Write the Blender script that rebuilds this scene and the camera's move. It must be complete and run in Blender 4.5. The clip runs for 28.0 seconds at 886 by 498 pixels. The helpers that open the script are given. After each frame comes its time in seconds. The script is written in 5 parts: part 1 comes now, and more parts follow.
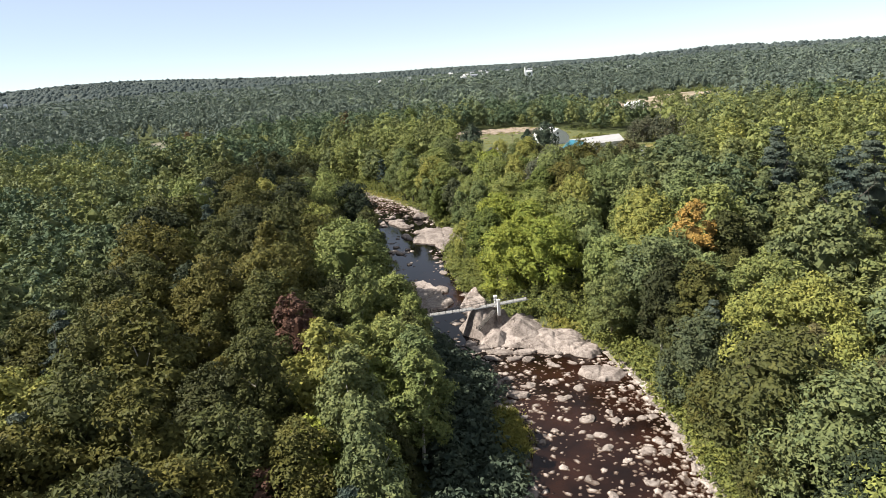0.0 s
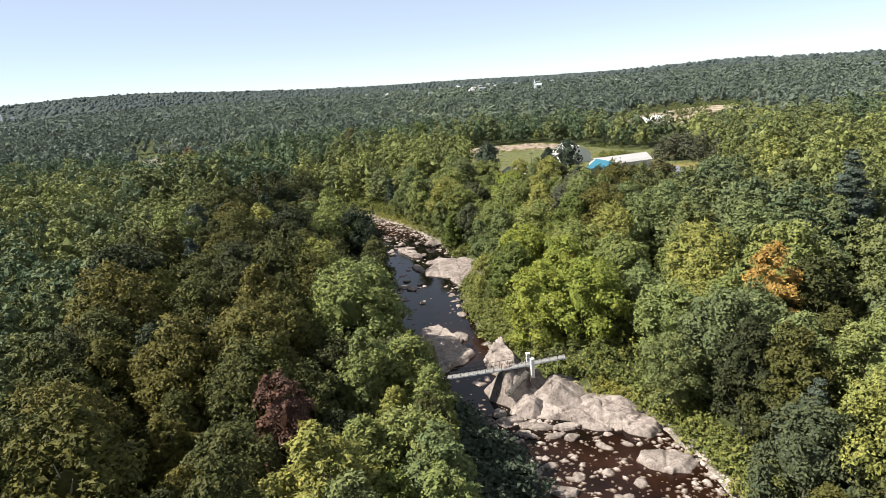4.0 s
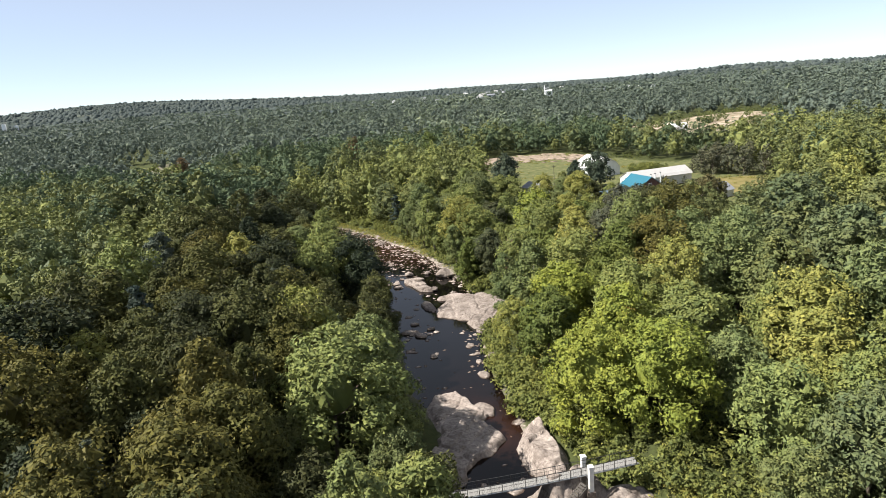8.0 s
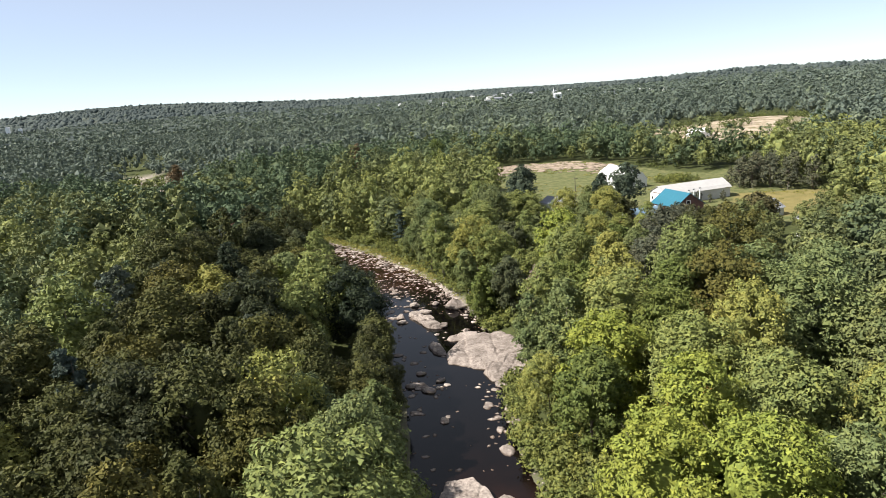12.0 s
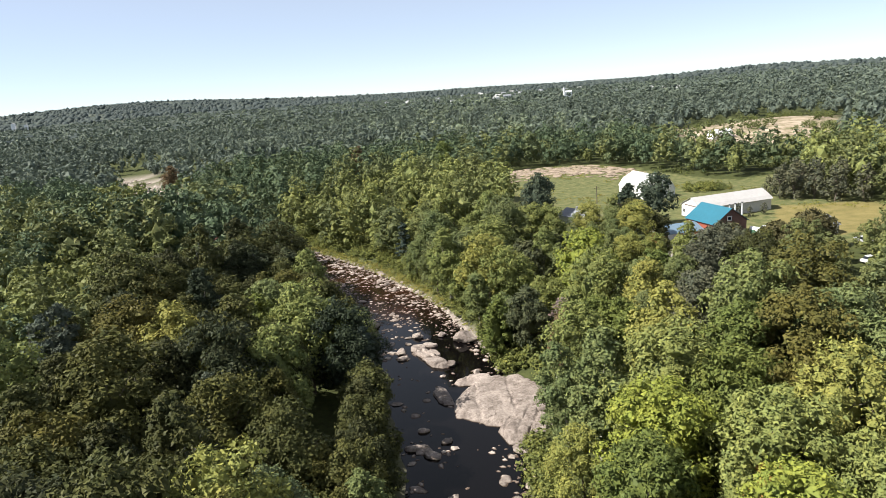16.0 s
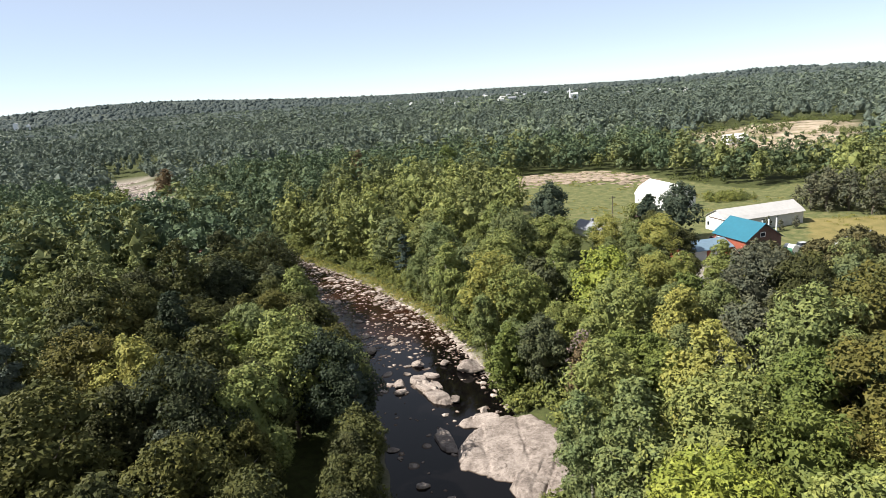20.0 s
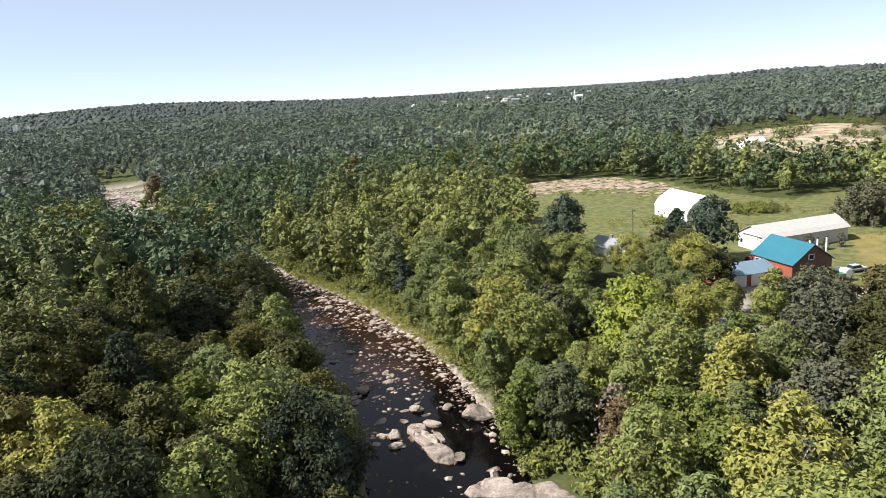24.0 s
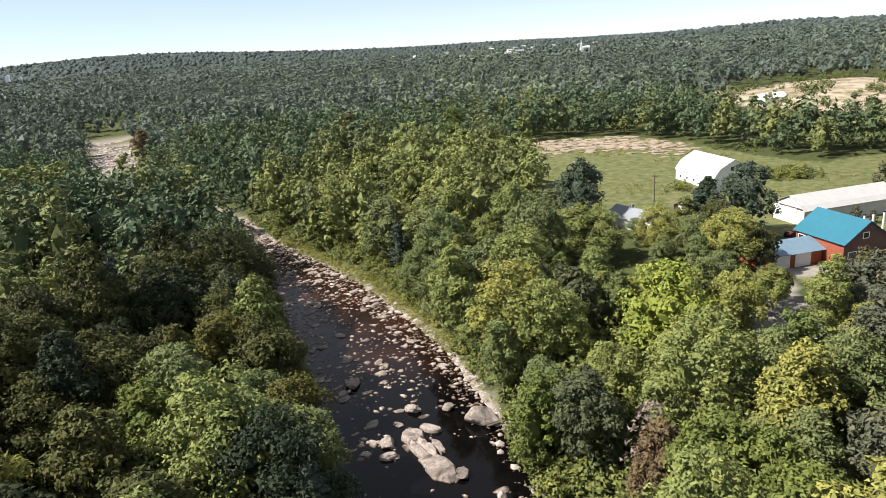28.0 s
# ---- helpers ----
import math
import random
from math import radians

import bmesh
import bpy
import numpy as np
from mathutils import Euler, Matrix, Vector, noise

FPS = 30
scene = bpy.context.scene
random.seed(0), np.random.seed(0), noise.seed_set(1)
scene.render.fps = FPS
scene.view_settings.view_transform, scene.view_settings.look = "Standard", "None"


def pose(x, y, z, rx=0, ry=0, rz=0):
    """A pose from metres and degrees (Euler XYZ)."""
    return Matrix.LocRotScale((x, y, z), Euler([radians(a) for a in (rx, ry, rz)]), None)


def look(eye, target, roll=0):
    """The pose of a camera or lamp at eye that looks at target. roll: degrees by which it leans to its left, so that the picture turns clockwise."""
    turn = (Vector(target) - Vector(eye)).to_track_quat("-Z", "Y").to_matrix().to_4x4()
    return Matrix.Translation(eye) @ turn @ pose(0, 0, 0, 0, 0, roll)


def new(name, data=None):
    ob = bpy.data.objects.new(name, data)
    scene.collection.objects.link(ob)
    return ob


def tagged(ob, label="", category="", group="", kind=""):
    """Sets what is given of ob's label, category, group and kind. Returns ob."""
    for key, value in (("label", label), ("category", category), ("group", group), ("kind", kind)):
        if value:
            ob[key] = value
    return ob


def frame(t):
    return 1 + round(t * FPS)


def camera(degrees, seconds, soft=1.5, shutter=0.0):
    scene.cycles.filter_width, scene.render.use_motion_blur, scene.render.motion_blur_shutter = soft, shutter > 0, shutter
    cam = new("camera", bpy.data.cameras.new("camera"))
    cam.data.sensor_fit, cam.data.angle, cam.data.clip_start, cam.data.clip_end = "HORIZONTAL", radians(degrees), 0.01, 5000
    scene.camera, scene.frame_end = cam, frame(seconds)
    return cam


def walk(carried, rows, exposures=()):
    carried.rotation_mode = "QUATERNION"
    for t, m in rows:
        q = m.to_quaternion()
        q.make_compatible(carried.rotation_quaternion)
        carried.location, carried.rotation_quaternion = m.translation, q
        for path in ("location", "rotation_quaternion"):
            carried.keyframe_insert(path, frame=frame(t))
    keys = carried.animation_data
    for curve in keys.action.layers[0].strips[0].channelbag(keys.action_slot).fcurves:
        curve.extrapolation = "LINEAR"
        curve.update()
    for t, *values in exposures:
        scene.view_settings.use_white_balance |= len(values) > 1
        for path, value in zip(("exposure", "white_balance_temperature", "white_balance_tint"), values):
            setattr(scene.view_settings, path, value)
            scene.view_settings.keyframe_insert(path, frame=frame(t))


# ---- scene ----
cam = camera(68.0, 28.0, soft=0.7)
PATH = [
    (0, (-7.97, -126.85, 53.96), (-10.22, 3.13, 17.54), -4.60),
    (0.5, (-8.36, -124.85, 53.91), (-10.67, 5.22, 17.86), -4.57),
    (1, (-8.73, -122.61, 53.88), (-11.15, 7.57, 18.21), -4.55),
    (1.5, (-9.07, -120.03, 53.89), (-11.62, 10.25, 18.59), -4.53),
    (2, (-9.38, -117.21, 53.92), (-12.12, 13.16, 18.95), -4.52),
    (2.5, (-9.69, -114.16, 53.95), (-12.64, 16.29, 19.29), -4.53),
    (3, (-10.03, -110.88, 54.00), (-13.14, 19.63, 19.60), -4.55),
    (3.5, (-10.38, -107.45, 54.08), (-13.59, 23.11, 19.91), -4.54),
    (5.5, (-11.60, -93.15, 54.49), (-15.38, 37.65, 21.25), -4.72),
    (6, (-11.93, -88.64, 54.15), (-15.89, 42.19, 21.09), -4.74),
    (6.5, (-12.23, -84.23, 53.76), (-16.39, 46.64, 20.90), -4.75),
    (7, (-12.47, -79.99, 53.45), (-16.83, 50.92, 20.75), -4.77),
    (7.5, (-12.65, -75.99, 53.28), (-17.17, 54.95, 20.72), -4.77),
    (8, (-12.87, -72.27, 53.22), (-17.52, 58.68, 20.75), -4.75),
    (8.5, (-13.15, -68.80, 53.19), (-18.00, 62.17, 20.75), -4.77),
    (9, (-13.43, -65.57, 53.20), (-18.40, 65.39, 20.83), -4.77),
    (9.5, (-13.66, -62.51, 53.26), (-18.74, 68.49, 20.99), -4.72),
    (10, (-13.88, -59.45, 53.33), (-19.08, 71.56, 21.18), -4.69),
    (10.5, (-14.05, -56.44, 53.41), (-19.37, 74.57, 21.34), -4.67),
    (11, (-14.19, -53.49, 53.46), (-19.63, 77.56, 21.48), -4.67),
    (11.5, (-14.32, -50.50, 53.54), (-19.91, 80.55, 21.63), -4.70),
    (12, (-14.45, -47.40, 53.66), (-20.24, 83.66, 21.80), -4.75),
    (12.5, (-14.57, -44.19, 53.80), (-20.57, 86.89, 21.99), -4.84),
    (14.5, (-14.12, -32.00, 53.95), (-20.82, 98.97, 21.88), -4.66),
    (15, (-14.49, -29.75, 54.16), (-21.41, 101.18, 22.03), -4.67),
    (15.5, (-14.80, -27.62, 54.34), (-21.95, 103.29, 22.11), -4.65),
    (16, (-15.01, -25.56, 54.42), (-22.32, 105.31, 22.10), -4.63),
    (16.5, (-15.11, -23.53, 54.42), (-22.53, 107.31, 22.02), -4.59),
    (17, (-15.16, -21.59, 54.41), (-22.73, 109.23, 21.95), -4.54),
    (17.5, (-15.26, -19.76, 54.39), (-22.94, 111.05, 21.91), -4.50),
    (18, (-15.36, -18.04, 54.35), (-23.13, 112.78, 21.91), -4.46),
    (18.5, (-15.46, -16.29, 54.32), (-23.27, 114.53, 21.96), -4.43),
    (19, (-15.53, -14.47, 54.30), (-23.40, 116.38, 22.07), -4.40),
    (19.5, (-15.57, -12.56, 54.28), (-23.49, 118.34, 22.19), -4.36),
    (20, (-15.65, -10.46, 54.30), (-23.60, 120.46, 22.34), -4.34),
    (20.5, (-15.77, -8.14, 54.32), (-23.79, 122.81, 22.52), -4.34),
    (21, (-15.89, -5.71, 54.31), (-23.99, 125.28, 22.65), -4.36),
    (21.5, (-15.98, -3.24, 54.24), (-24.12, 127.76, 22.68), -4.35),
    (23.5, (-16.44, 6.01, 54.19), (-24.80, 136.98, 22.57), -4.32),
    (24, (-16.51, 8.01, 54.27), (-24.92, 138.98, 22.67), -4.34),
    (24.5, (-16.56, 10.03, 54.34), (-25.04, 141.01, 22.75), -4.35),
    (25, (-16.63, 12.11, 54.35), (-25.14, 143.10, 22.83), -4.33),
    (25.5, (-16.66, 14.27, 54.32), (-25.18, 145.27, 22.87), -4.32),
    (26, (-16.69, 16.46, 54.28), (-25.22, 147.49, 22.92), -4.32),
    (26.5, (-16.74, 18.63, 54.30), (-25.27, 149.67, 23.00), -4.32),
    (27, (-16.83, 20.72, 54.34), (-25.37, 151.78, 23.11), -4.31),
    (27.5, (-16.94, 22.76, 54.38), (-25.52, 153.83, 23.25), -4.28),
    (27.6, (-17.00, 23.13, 54.28), (-25.57, 154.21, 23.14), -4.26),
    (27.7, (-17.05, 23.49, 54.19), (-25.70, 154.28, 21.86), -4.25),
    (27.8, (-17.10, 23.87, 54.08), (-25.96, 153.89, 18.85), -4.23),
    (27.9, (-17.16, 24.23, 53.99), (-26.19, 153.50, 16.11), -4.21),
    (28, (-17.20, 24.60, 53.88), (-26.43, 153.02, 13.28), -4.20),
]
walk(cam, [(t, look(eye, target, roll)) for t, eye, target, roll in PATH])
scene.view_settings.exposure = 1.16

# ---- light ----
SUN_EL, SUN_AZ = 49.0, -98.0          # degrees; azimuth clockwise from +y
sun_dir = Vector((math.sin(radians(SUN_AZ)) * math.cos(radians(SUN_EL)), math.cos(radians(SUN_AZ)) * math.cos(radians(SUN_EL)), math.sin(radians(SUN_EL))))
world = bpy.data.worlds.new("sky")
scene.world = world
world.use_nodes = True
wn = world.node_tree
wn.nodes.clear()
sky = wn.nodes.new("ShaderNodeTexSky")
sky.sky_type, sky.sun_disc = "NISHITA", False
sky.sun_elevation, sky.sun_rotation = radians(SUN_EL), radians(SUN_AZ)
sky.air_density, sky.dust_density, sky.ozone_density = 0.55, 0.0, 3.5
bg = wn.nodes.new("ShaderNodeBackground")
bg.inputs["Strength"].default_value = 0.067
wo = wn.nodes.new("ShaderNodeOutputWorld")
haze = wn.nodes.new("ShaderNodeMix")
haze.data_type = "RGBA"
haze.inputs[0].default_value = 0.38
haze.inputs[7].default_value = (7.5, 7.7, 7.8, 1)
wn.links.new(sky.outputs[0], haze.inputs[6])
wn.links.new(haze.outputs[2], bg.inputs[0])
wn.links.new(bg.outputs[0], wo.inputs[0])
sun_data = bpy.data.lights.new("sun", "SUN")
sun_data.energy, sun_data.angle, sun_data.color = 5.0, radians(0.5), (1.0, 0.95, 0.87)
sun = new("sun", sun_data)
sun.matrix_world = look(sun_dir * 200, (0, 0, 0))


# ---- materials ----
def shader(name):
    m = bpy.data.materials.new(name)
    m.use_nodes = True
    nt = m.node_tree
    return m, nt, nt.nodes["Principled BSDF"]


def node(nt, kind, **values):
    n = nt.nodes.new(kind)
    for k, v in values.items():
        n.inputs[k].default_value = v
    return n


def ramp(nt, fac, stops):
    r = nt.nodes.new("ShaderNodeValToRGB")
    e = r.color_ramp.elements
    while len(e) < len(stops):
        e.new(0.5)
    for el, (p, c) in zip(e, stops):
        el.position, el.color = p, (*c, 1)
    nt.links.new(fac, r.inputs[0])
    return r.outputs[0]


def mix(nt, fac, a, b, mode="MIX"):
    m = nt.nodes.new("ShaderNodeMix")
    m.data_type, m.blend_type = "RGBA", mode
    for sock, v in ((m.inputs[0], fac), (m.inputs[6], a), (m.inputs[7], b)):
        if isinstance(v, bpy.types.NodeSocket):
            nt.links.new(v, sock)
        else:
            sock.default_value = v if isinstance(v, float) else (*v, 1)
    return m.outputs[2]


def noise_tex(nt, scale, detail=4.0, rough=0.6, coords=None, kind="ShaderNodeTexNoise"):
    n = node(nt, kind, Scale=scale)
    if kind == "ShaderNodeTexNoise":
        n.inputs["Detail"].default_value, n.inputs["Roughness"].default_value = detail, rough
    if coords is not None:
        nt.links.new(coords, n.inputs["Vector"])
    return n.outputs[0]


def position(nt):
    return nt.nodes.new("ShaderNodeNewGeometry").outputs["Position"]


def bump(nt, bsdf, height, strength=0.4, distance=0.1):
    b = node(nt, "ShaderNodeBump", Strength=strength, Distance=distance)
    nt.links.new(height, b.inputs["Height"])
    nt.links.new(b.outputs[0], bsdf.inputs["Normal"])


def attribute(nt, name):
    a = nt.nodes.new("ShaderNodeAttribute")
    a.attribute_name = name
    return a.outputs["Fac"]


def leaf_material(name, stops, source="object"):
    """Foliage: the tree's hue from its own number, each leaf a little different, some light let through."""
    m, nt, bsdf = shader(name)
    if source == "object":
        pick = nt.nodes.new("ShaderNodeObjectInfo").outputs["Random"]
    else:
        pick = attribute(nt, "tint")
    hue = ramp(nt, pick, [(p, (c[0] * 1.17, c[1] * 0.98, c[2] * 1.30)) for p, c in stops])
    geo = nt.nodes.new("ShaderNodeNewGeometry")
    leaf = ramp(nt, geo.outputs["Random Per Island"], [(0.0, (0.70, 0.74, 0.76)), (0.5, (1.0, 1.0, 1.0)), (1.0, (1.28, 1.24, 1.12))])
    patch = ramp(nt, noise_tex(nt, 0.5, 2.0, coords=geo.outputs["Position"]), [(0.3, (0.84, 0.90, 0.92)), (0.7, (1.16, 1.10, 1.0))])
    col = mix(nt, 1.0, mix(nt, 1.0, hue, leaf, "MULTIPLY"), patch, "MULTIPLY")
    nt.links.new(col, bsdf.inputs["Base Color"])
    bsdf.inputs["Roughness"].default_value = 0.55
    bsdf.inputs["Specular IOR Level"].default_value = 0.06
    tl = nt.nodes.new("ShaderNodeBsdfTranslucent")
    nt.links.new(col, tl.inputs[0])
    ms = nt.nodes.new("ShaderNodeMixShader")
    ms.inputs[0].default_value = 0.12
    nt.links.new(bsdf.outputs[0], ms.inputs[1])
    nt.links.new(tl.outputs[0], ms.inputs[2])
    nt.links.new(ms.outputs[0], nt.nodes["Material Output"].inputs[0])
    return m


def plain(name, color, rough=0.6, vary=0.12, scale=3.0, metal=0.0, relief=0.0, spec=0.5):
    """Paint, metal or cloth with mild wear at two scales."""
    m, nt, bsdf = shader(name)
    p = position(nt)
    lo, hi = [max(0.0, c * (1 - vary)) for c in color], [min(1.0, c * (1 + vary)) for c in color]
    a = ramp(nt, noise_tex(nt, scale, 5.0, 0.65, p), [(0.3, lo), (0.7, hi)])
    b = ramp(nt, noise_tex(nt, scale * 0.17, 3.0, 0.6, p), [(0.3, (0.9, 0.9, 0.9)), (0.7, (1.0, 1.0, 1.0))])
    nt.links.new(mix(nt, 1.0, a, b, "MULTIPLY"), bsdf.inputs["Base Color"])
    bsdf.inputs["Roughness"].default_value, bsdf.inputs["Metallic"].default_value = rough, metal
    bsdf.inputs["Specular IOR Level"].default_value = spec
    if relief:
        bump(nt, bsdf, noise_tex(nt, scale * 4, 4.0, 0.6, p), 0.5, relief)
    return m


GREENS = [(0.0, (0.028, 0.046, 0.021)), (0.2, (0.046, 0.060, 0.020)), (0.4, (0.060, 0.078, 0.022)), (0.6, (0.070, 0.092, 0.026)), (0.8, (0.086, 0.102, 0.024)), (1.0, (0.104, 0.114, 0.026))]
# west wood: greens darkened, the trees' shade sides put into the colour
leaf_green_dim = leaf_material("leaf_green_dim", [(p, (c[0] * 0.85, c[1] * 0.83, c[2] * 0.84)) for p, c in GREENS])
# east bank: yellower greens, lightened further to carry the sunlight
leaf_green_lit = leaf_material("leaf_green_lit", [(0.0, (0.082, 0.122, 0.048)), (0.16, (0.116, 0.154, 0.046)), (0.32, (0.104, 0.152, 0.050)), (0.5, (0.142, 0.186, 0.047)), (0.66, (0.128, 0.182, 0.050)), (0.82, (0.168, 0.210, 0.047)), (1.0, (0.186, 0.214, 0.048))])
leaf_wood = leaf_material("leaf_wood", [(p, (c[0] * 2.32, c[1] * 2.34, c[2] * 2.25)) for p, c in GREENS], "attr")
leaf_yellow = leaf_material("leaf_yellow", [(0.0, (0.150, 0.208, 0.034)), (1.0, (0.176, 0.230, 0.036))])
leaf_orange = leaf_material("leaf_orange", [(0.0, (0.260, 0.198, 0.046)), (1.0, (0.285, 0.215, 0.05))])
leaf_red = leaf_material("leaf_red", [(0.0, (0.085, 0.058, 0.034)), (1.0, (0.105, 0.060, 0.036))])
leaf_dark = leaf_material("leaf_dark", [(0.0, (0.047, 0.075, 0.041)), (1.0, (0.070, 0.098, 0.049))])
leaf_lime = leaf_material("leaf_lime", [(0.0, (0.081, 0.122, 0.028)), (1.0, (0.097, 0.135, 0.028))])
leaf_olive = leaf_material("leaf_olive", [(0.0, (0.059, 0.068, 0.027)), (1.0, (0.075, 0.081, 0.029))])
leaf_dome = leaf_material("leaf_dome", [(0.0, (0.055, 0.079, 0.033)), (1.0, (0.066, 0.086, 0.035))])
leaf_pine = leaf_material("leaf_pine", [(0.0, (0.043, 0.072, 0.047)), (1.0, (0.070, 0.099, 0.058))])
leaf_rust = leaf_material("leaf_rust", [(0.0, (0.092, 0.084, 0.038)), (1.0, (0.105, 0.088, 0.038))])
leaf_grey = leaf_material("leaf_grey", [(0.0, (0.16, 0.15, 0.11)), (1.0, (0.20, 0.18, 0.13))])
leaf_grey_green = leaf_material("leaf_grey_green", [(0.0, (0.068, 0.086, 0.045)), (1.0, (0.082, 0.099, 0.048))])
# far woods: distance haze is mixed into the leaf colour as bluer, greyer greens
leaf_far_haze = leaf_material("leaf_far_haze", [(0.0, (0.085, 0.125, 0.078)), (0.4, (0.133, 0.189, 0.096)), (0.7, (0.186, 0.241, 0.112)), (1.0, (0.243, 0.280, 0.123))], "attr")
leaf_hill_haze = leaf_material("leaf_hill_haze", [(0.0, (0.039, 0.060, 0.049)), (0.5, (0.066, 0.096, 0.066)), (1.0, (0.096, 0.123, 0.076))], "attr")
leaf_shrub = leaf_material("leaf_shrub", [(0.0, (0.079, 0.112, 0.031)), (0.5, (0.123, 0.158, 0.035)), (1.0, (0.156, 0.180, 0.040))], "attr")
grass_blade = leaf_material("grass_blade", [(0.0, (0.135, 0.170, 0.034)), (0.5, (0.195, 0.215, 0.046)), (1.0, (0.250, 0.235, 0.070))], "attr")
bark = plain("bark", (0.12, 0.10, 0.08), 0.9, 0.35, 6.0, relief=0.03, spec=0.2)
bark_pale = plain("bark_pale", (0.40, 0.37, 0.33), 0.85, 0.3, 5.0, relief=0.02, spec=0.2)


def rock_material(name, dark, mid, light):
    m, nt, bsdf = shader(name)
    p = position(nt)
    a = ramp(nt, noise_tex(nt, 2.2, 8.0, 0.7, p), [(0.30, dark), (0.46, mid), (0.66, light)])
    v = nt.nodes.new("ShaderNodeTexVoronoi")
    v.feature = "DISTANCE_TO_EDGE"
    v.inputs["Scale"].default_value = 0.15
    warp = nt.nodes.new("ShaderNodeVectorMath")
    warp.operation = "MULTIPLY_ADD"
    nz = nt.nodes.new("ShaderNodeTexNoise")
    nz.inputs["Scale"].default_value = 0.6
    nt.links.new(p, nz.inputs["Vector"])
    nt.links.new(nz.outputs["Color"], warp.inputs[0])
    warp.inputs[1].default_value = (3.4, 3.4, 3.4)
    nt.links.new(p, warp.inputs[2])
    nt.links.new(warp.outputs[0], v.inputs["Vector"])
    crack = ramp(nt, v.outputs["Distance"], [(0.0, (0.50, 0.47, 0.45)), (0.012, (1, 1, 1))])
    stain = ramp(nt, noise_tex(nt, 0.45, 5.0, 0.7, p), [(0.40, (0.62, 0.59, 0.57)), (0.56, (1.04, 1.02, 1.0))])
    a = mix(nt, 1.0, a, stain, "MULTIPLY")
    fine = ramp(nt, noise_tex(nt, 14.0, 5.0, 0.7, p), [(0.3, (0.78, 0.77, 0.75)), (0.7, (1.12, 1.1, 1.08))])
    one = ramp(nt, nt.nodes.new("ShaderNodeObjectInfo").outputs["Random"], [(0.0, (0.78, 0.76, 0.74)), (1.0, (1.12, 1.1, 1.08))])
    col = mix(nt, 1.0, mix(nt, 1.0, mix(nt, 1.0, a, crack, "MULTIPLY"), fine, "MULTIPLY"), one, "MULTIPLY")
    # water line: stone stays dark and smooth just over the water
    sep = nt.nodes.new("ShaderNodeSeparateXYZ")
    nt.links.new(p, sep.inputs[0])
    wet = ramp(nt, sep.outputs["Z"], [(0.05, (0.30, 0.24, 0.20)), (0.13, (1, 1, 1))])
    nt.links.new(mix(nt, 1.0, col, wet, "MULTIPLY"), bsdf.inputs["Base Color"])
    bsdf.inputs["Roughness"].default_value = 0.85
    bsdf.inputs["Specular IOR Level"].default_value = 0.3
    bump(nt, bsdf, noise_tex(nt, 5.0, 6.0, 0.7, p), 0.6, 0.08)
    return m


rock_mat = rock_material("rock", (0.115, 0.098, 0.090), (0.25, 0.222, 0.207), (0.35, 0.318, 0.298))
cobble_mat = rock_material("cobble", (0.18, 0.158, 0.144), (0.31, 0.280, 0.262), (0.42, 0.388, 0.365))


def water_material():
    m, nt, bsdf = shader("river_water")
    p = position(nt)
    depth = ramp(nt, noise_tex(nt, 0.12, 3.0, 0.6, p), [(0.35, (0.008, 0.0040, 0.0028)), (0.65, (0.024, 0.0098, 0.0058))])
    rapid = attribute(nt, "rapid")
    nt.links.new(mix(nt, rapid, (0.0022, 0.0018, 0.0019), depth), bsdf.inputs["Base Color"])
    bsdf.inputs["Roughness"].default_value = 0.06
    bsdf.inputs["IOR"].default_value = 1.33
    bsdf.inputs["Specular IOR Level"].default_value = 0.30
    fine = noise_tex(nt, 3.2, 4.0, 0.65, p)
    b1 = node(nt, "ShaderNodeBump", Distance=0.10)
    s = nt.nodes.new("ShaderNodeMath")
    s.operation = "MULTIPLY_ADD"
    s.inputs[1].default_value, s.inputs[2].default_value = 0.28, 0.016
    nt.links.new(rapid, s.inputs[0])
    nt.links.new(s.outputs[0], b1.inputs["Strength"])
    nt.links.new(fine, b1.inputs["Height"])
    nt.links.new(b1.outputs[0], bsdf.inputs["Normal"])
    return m


water_mat = water_material()


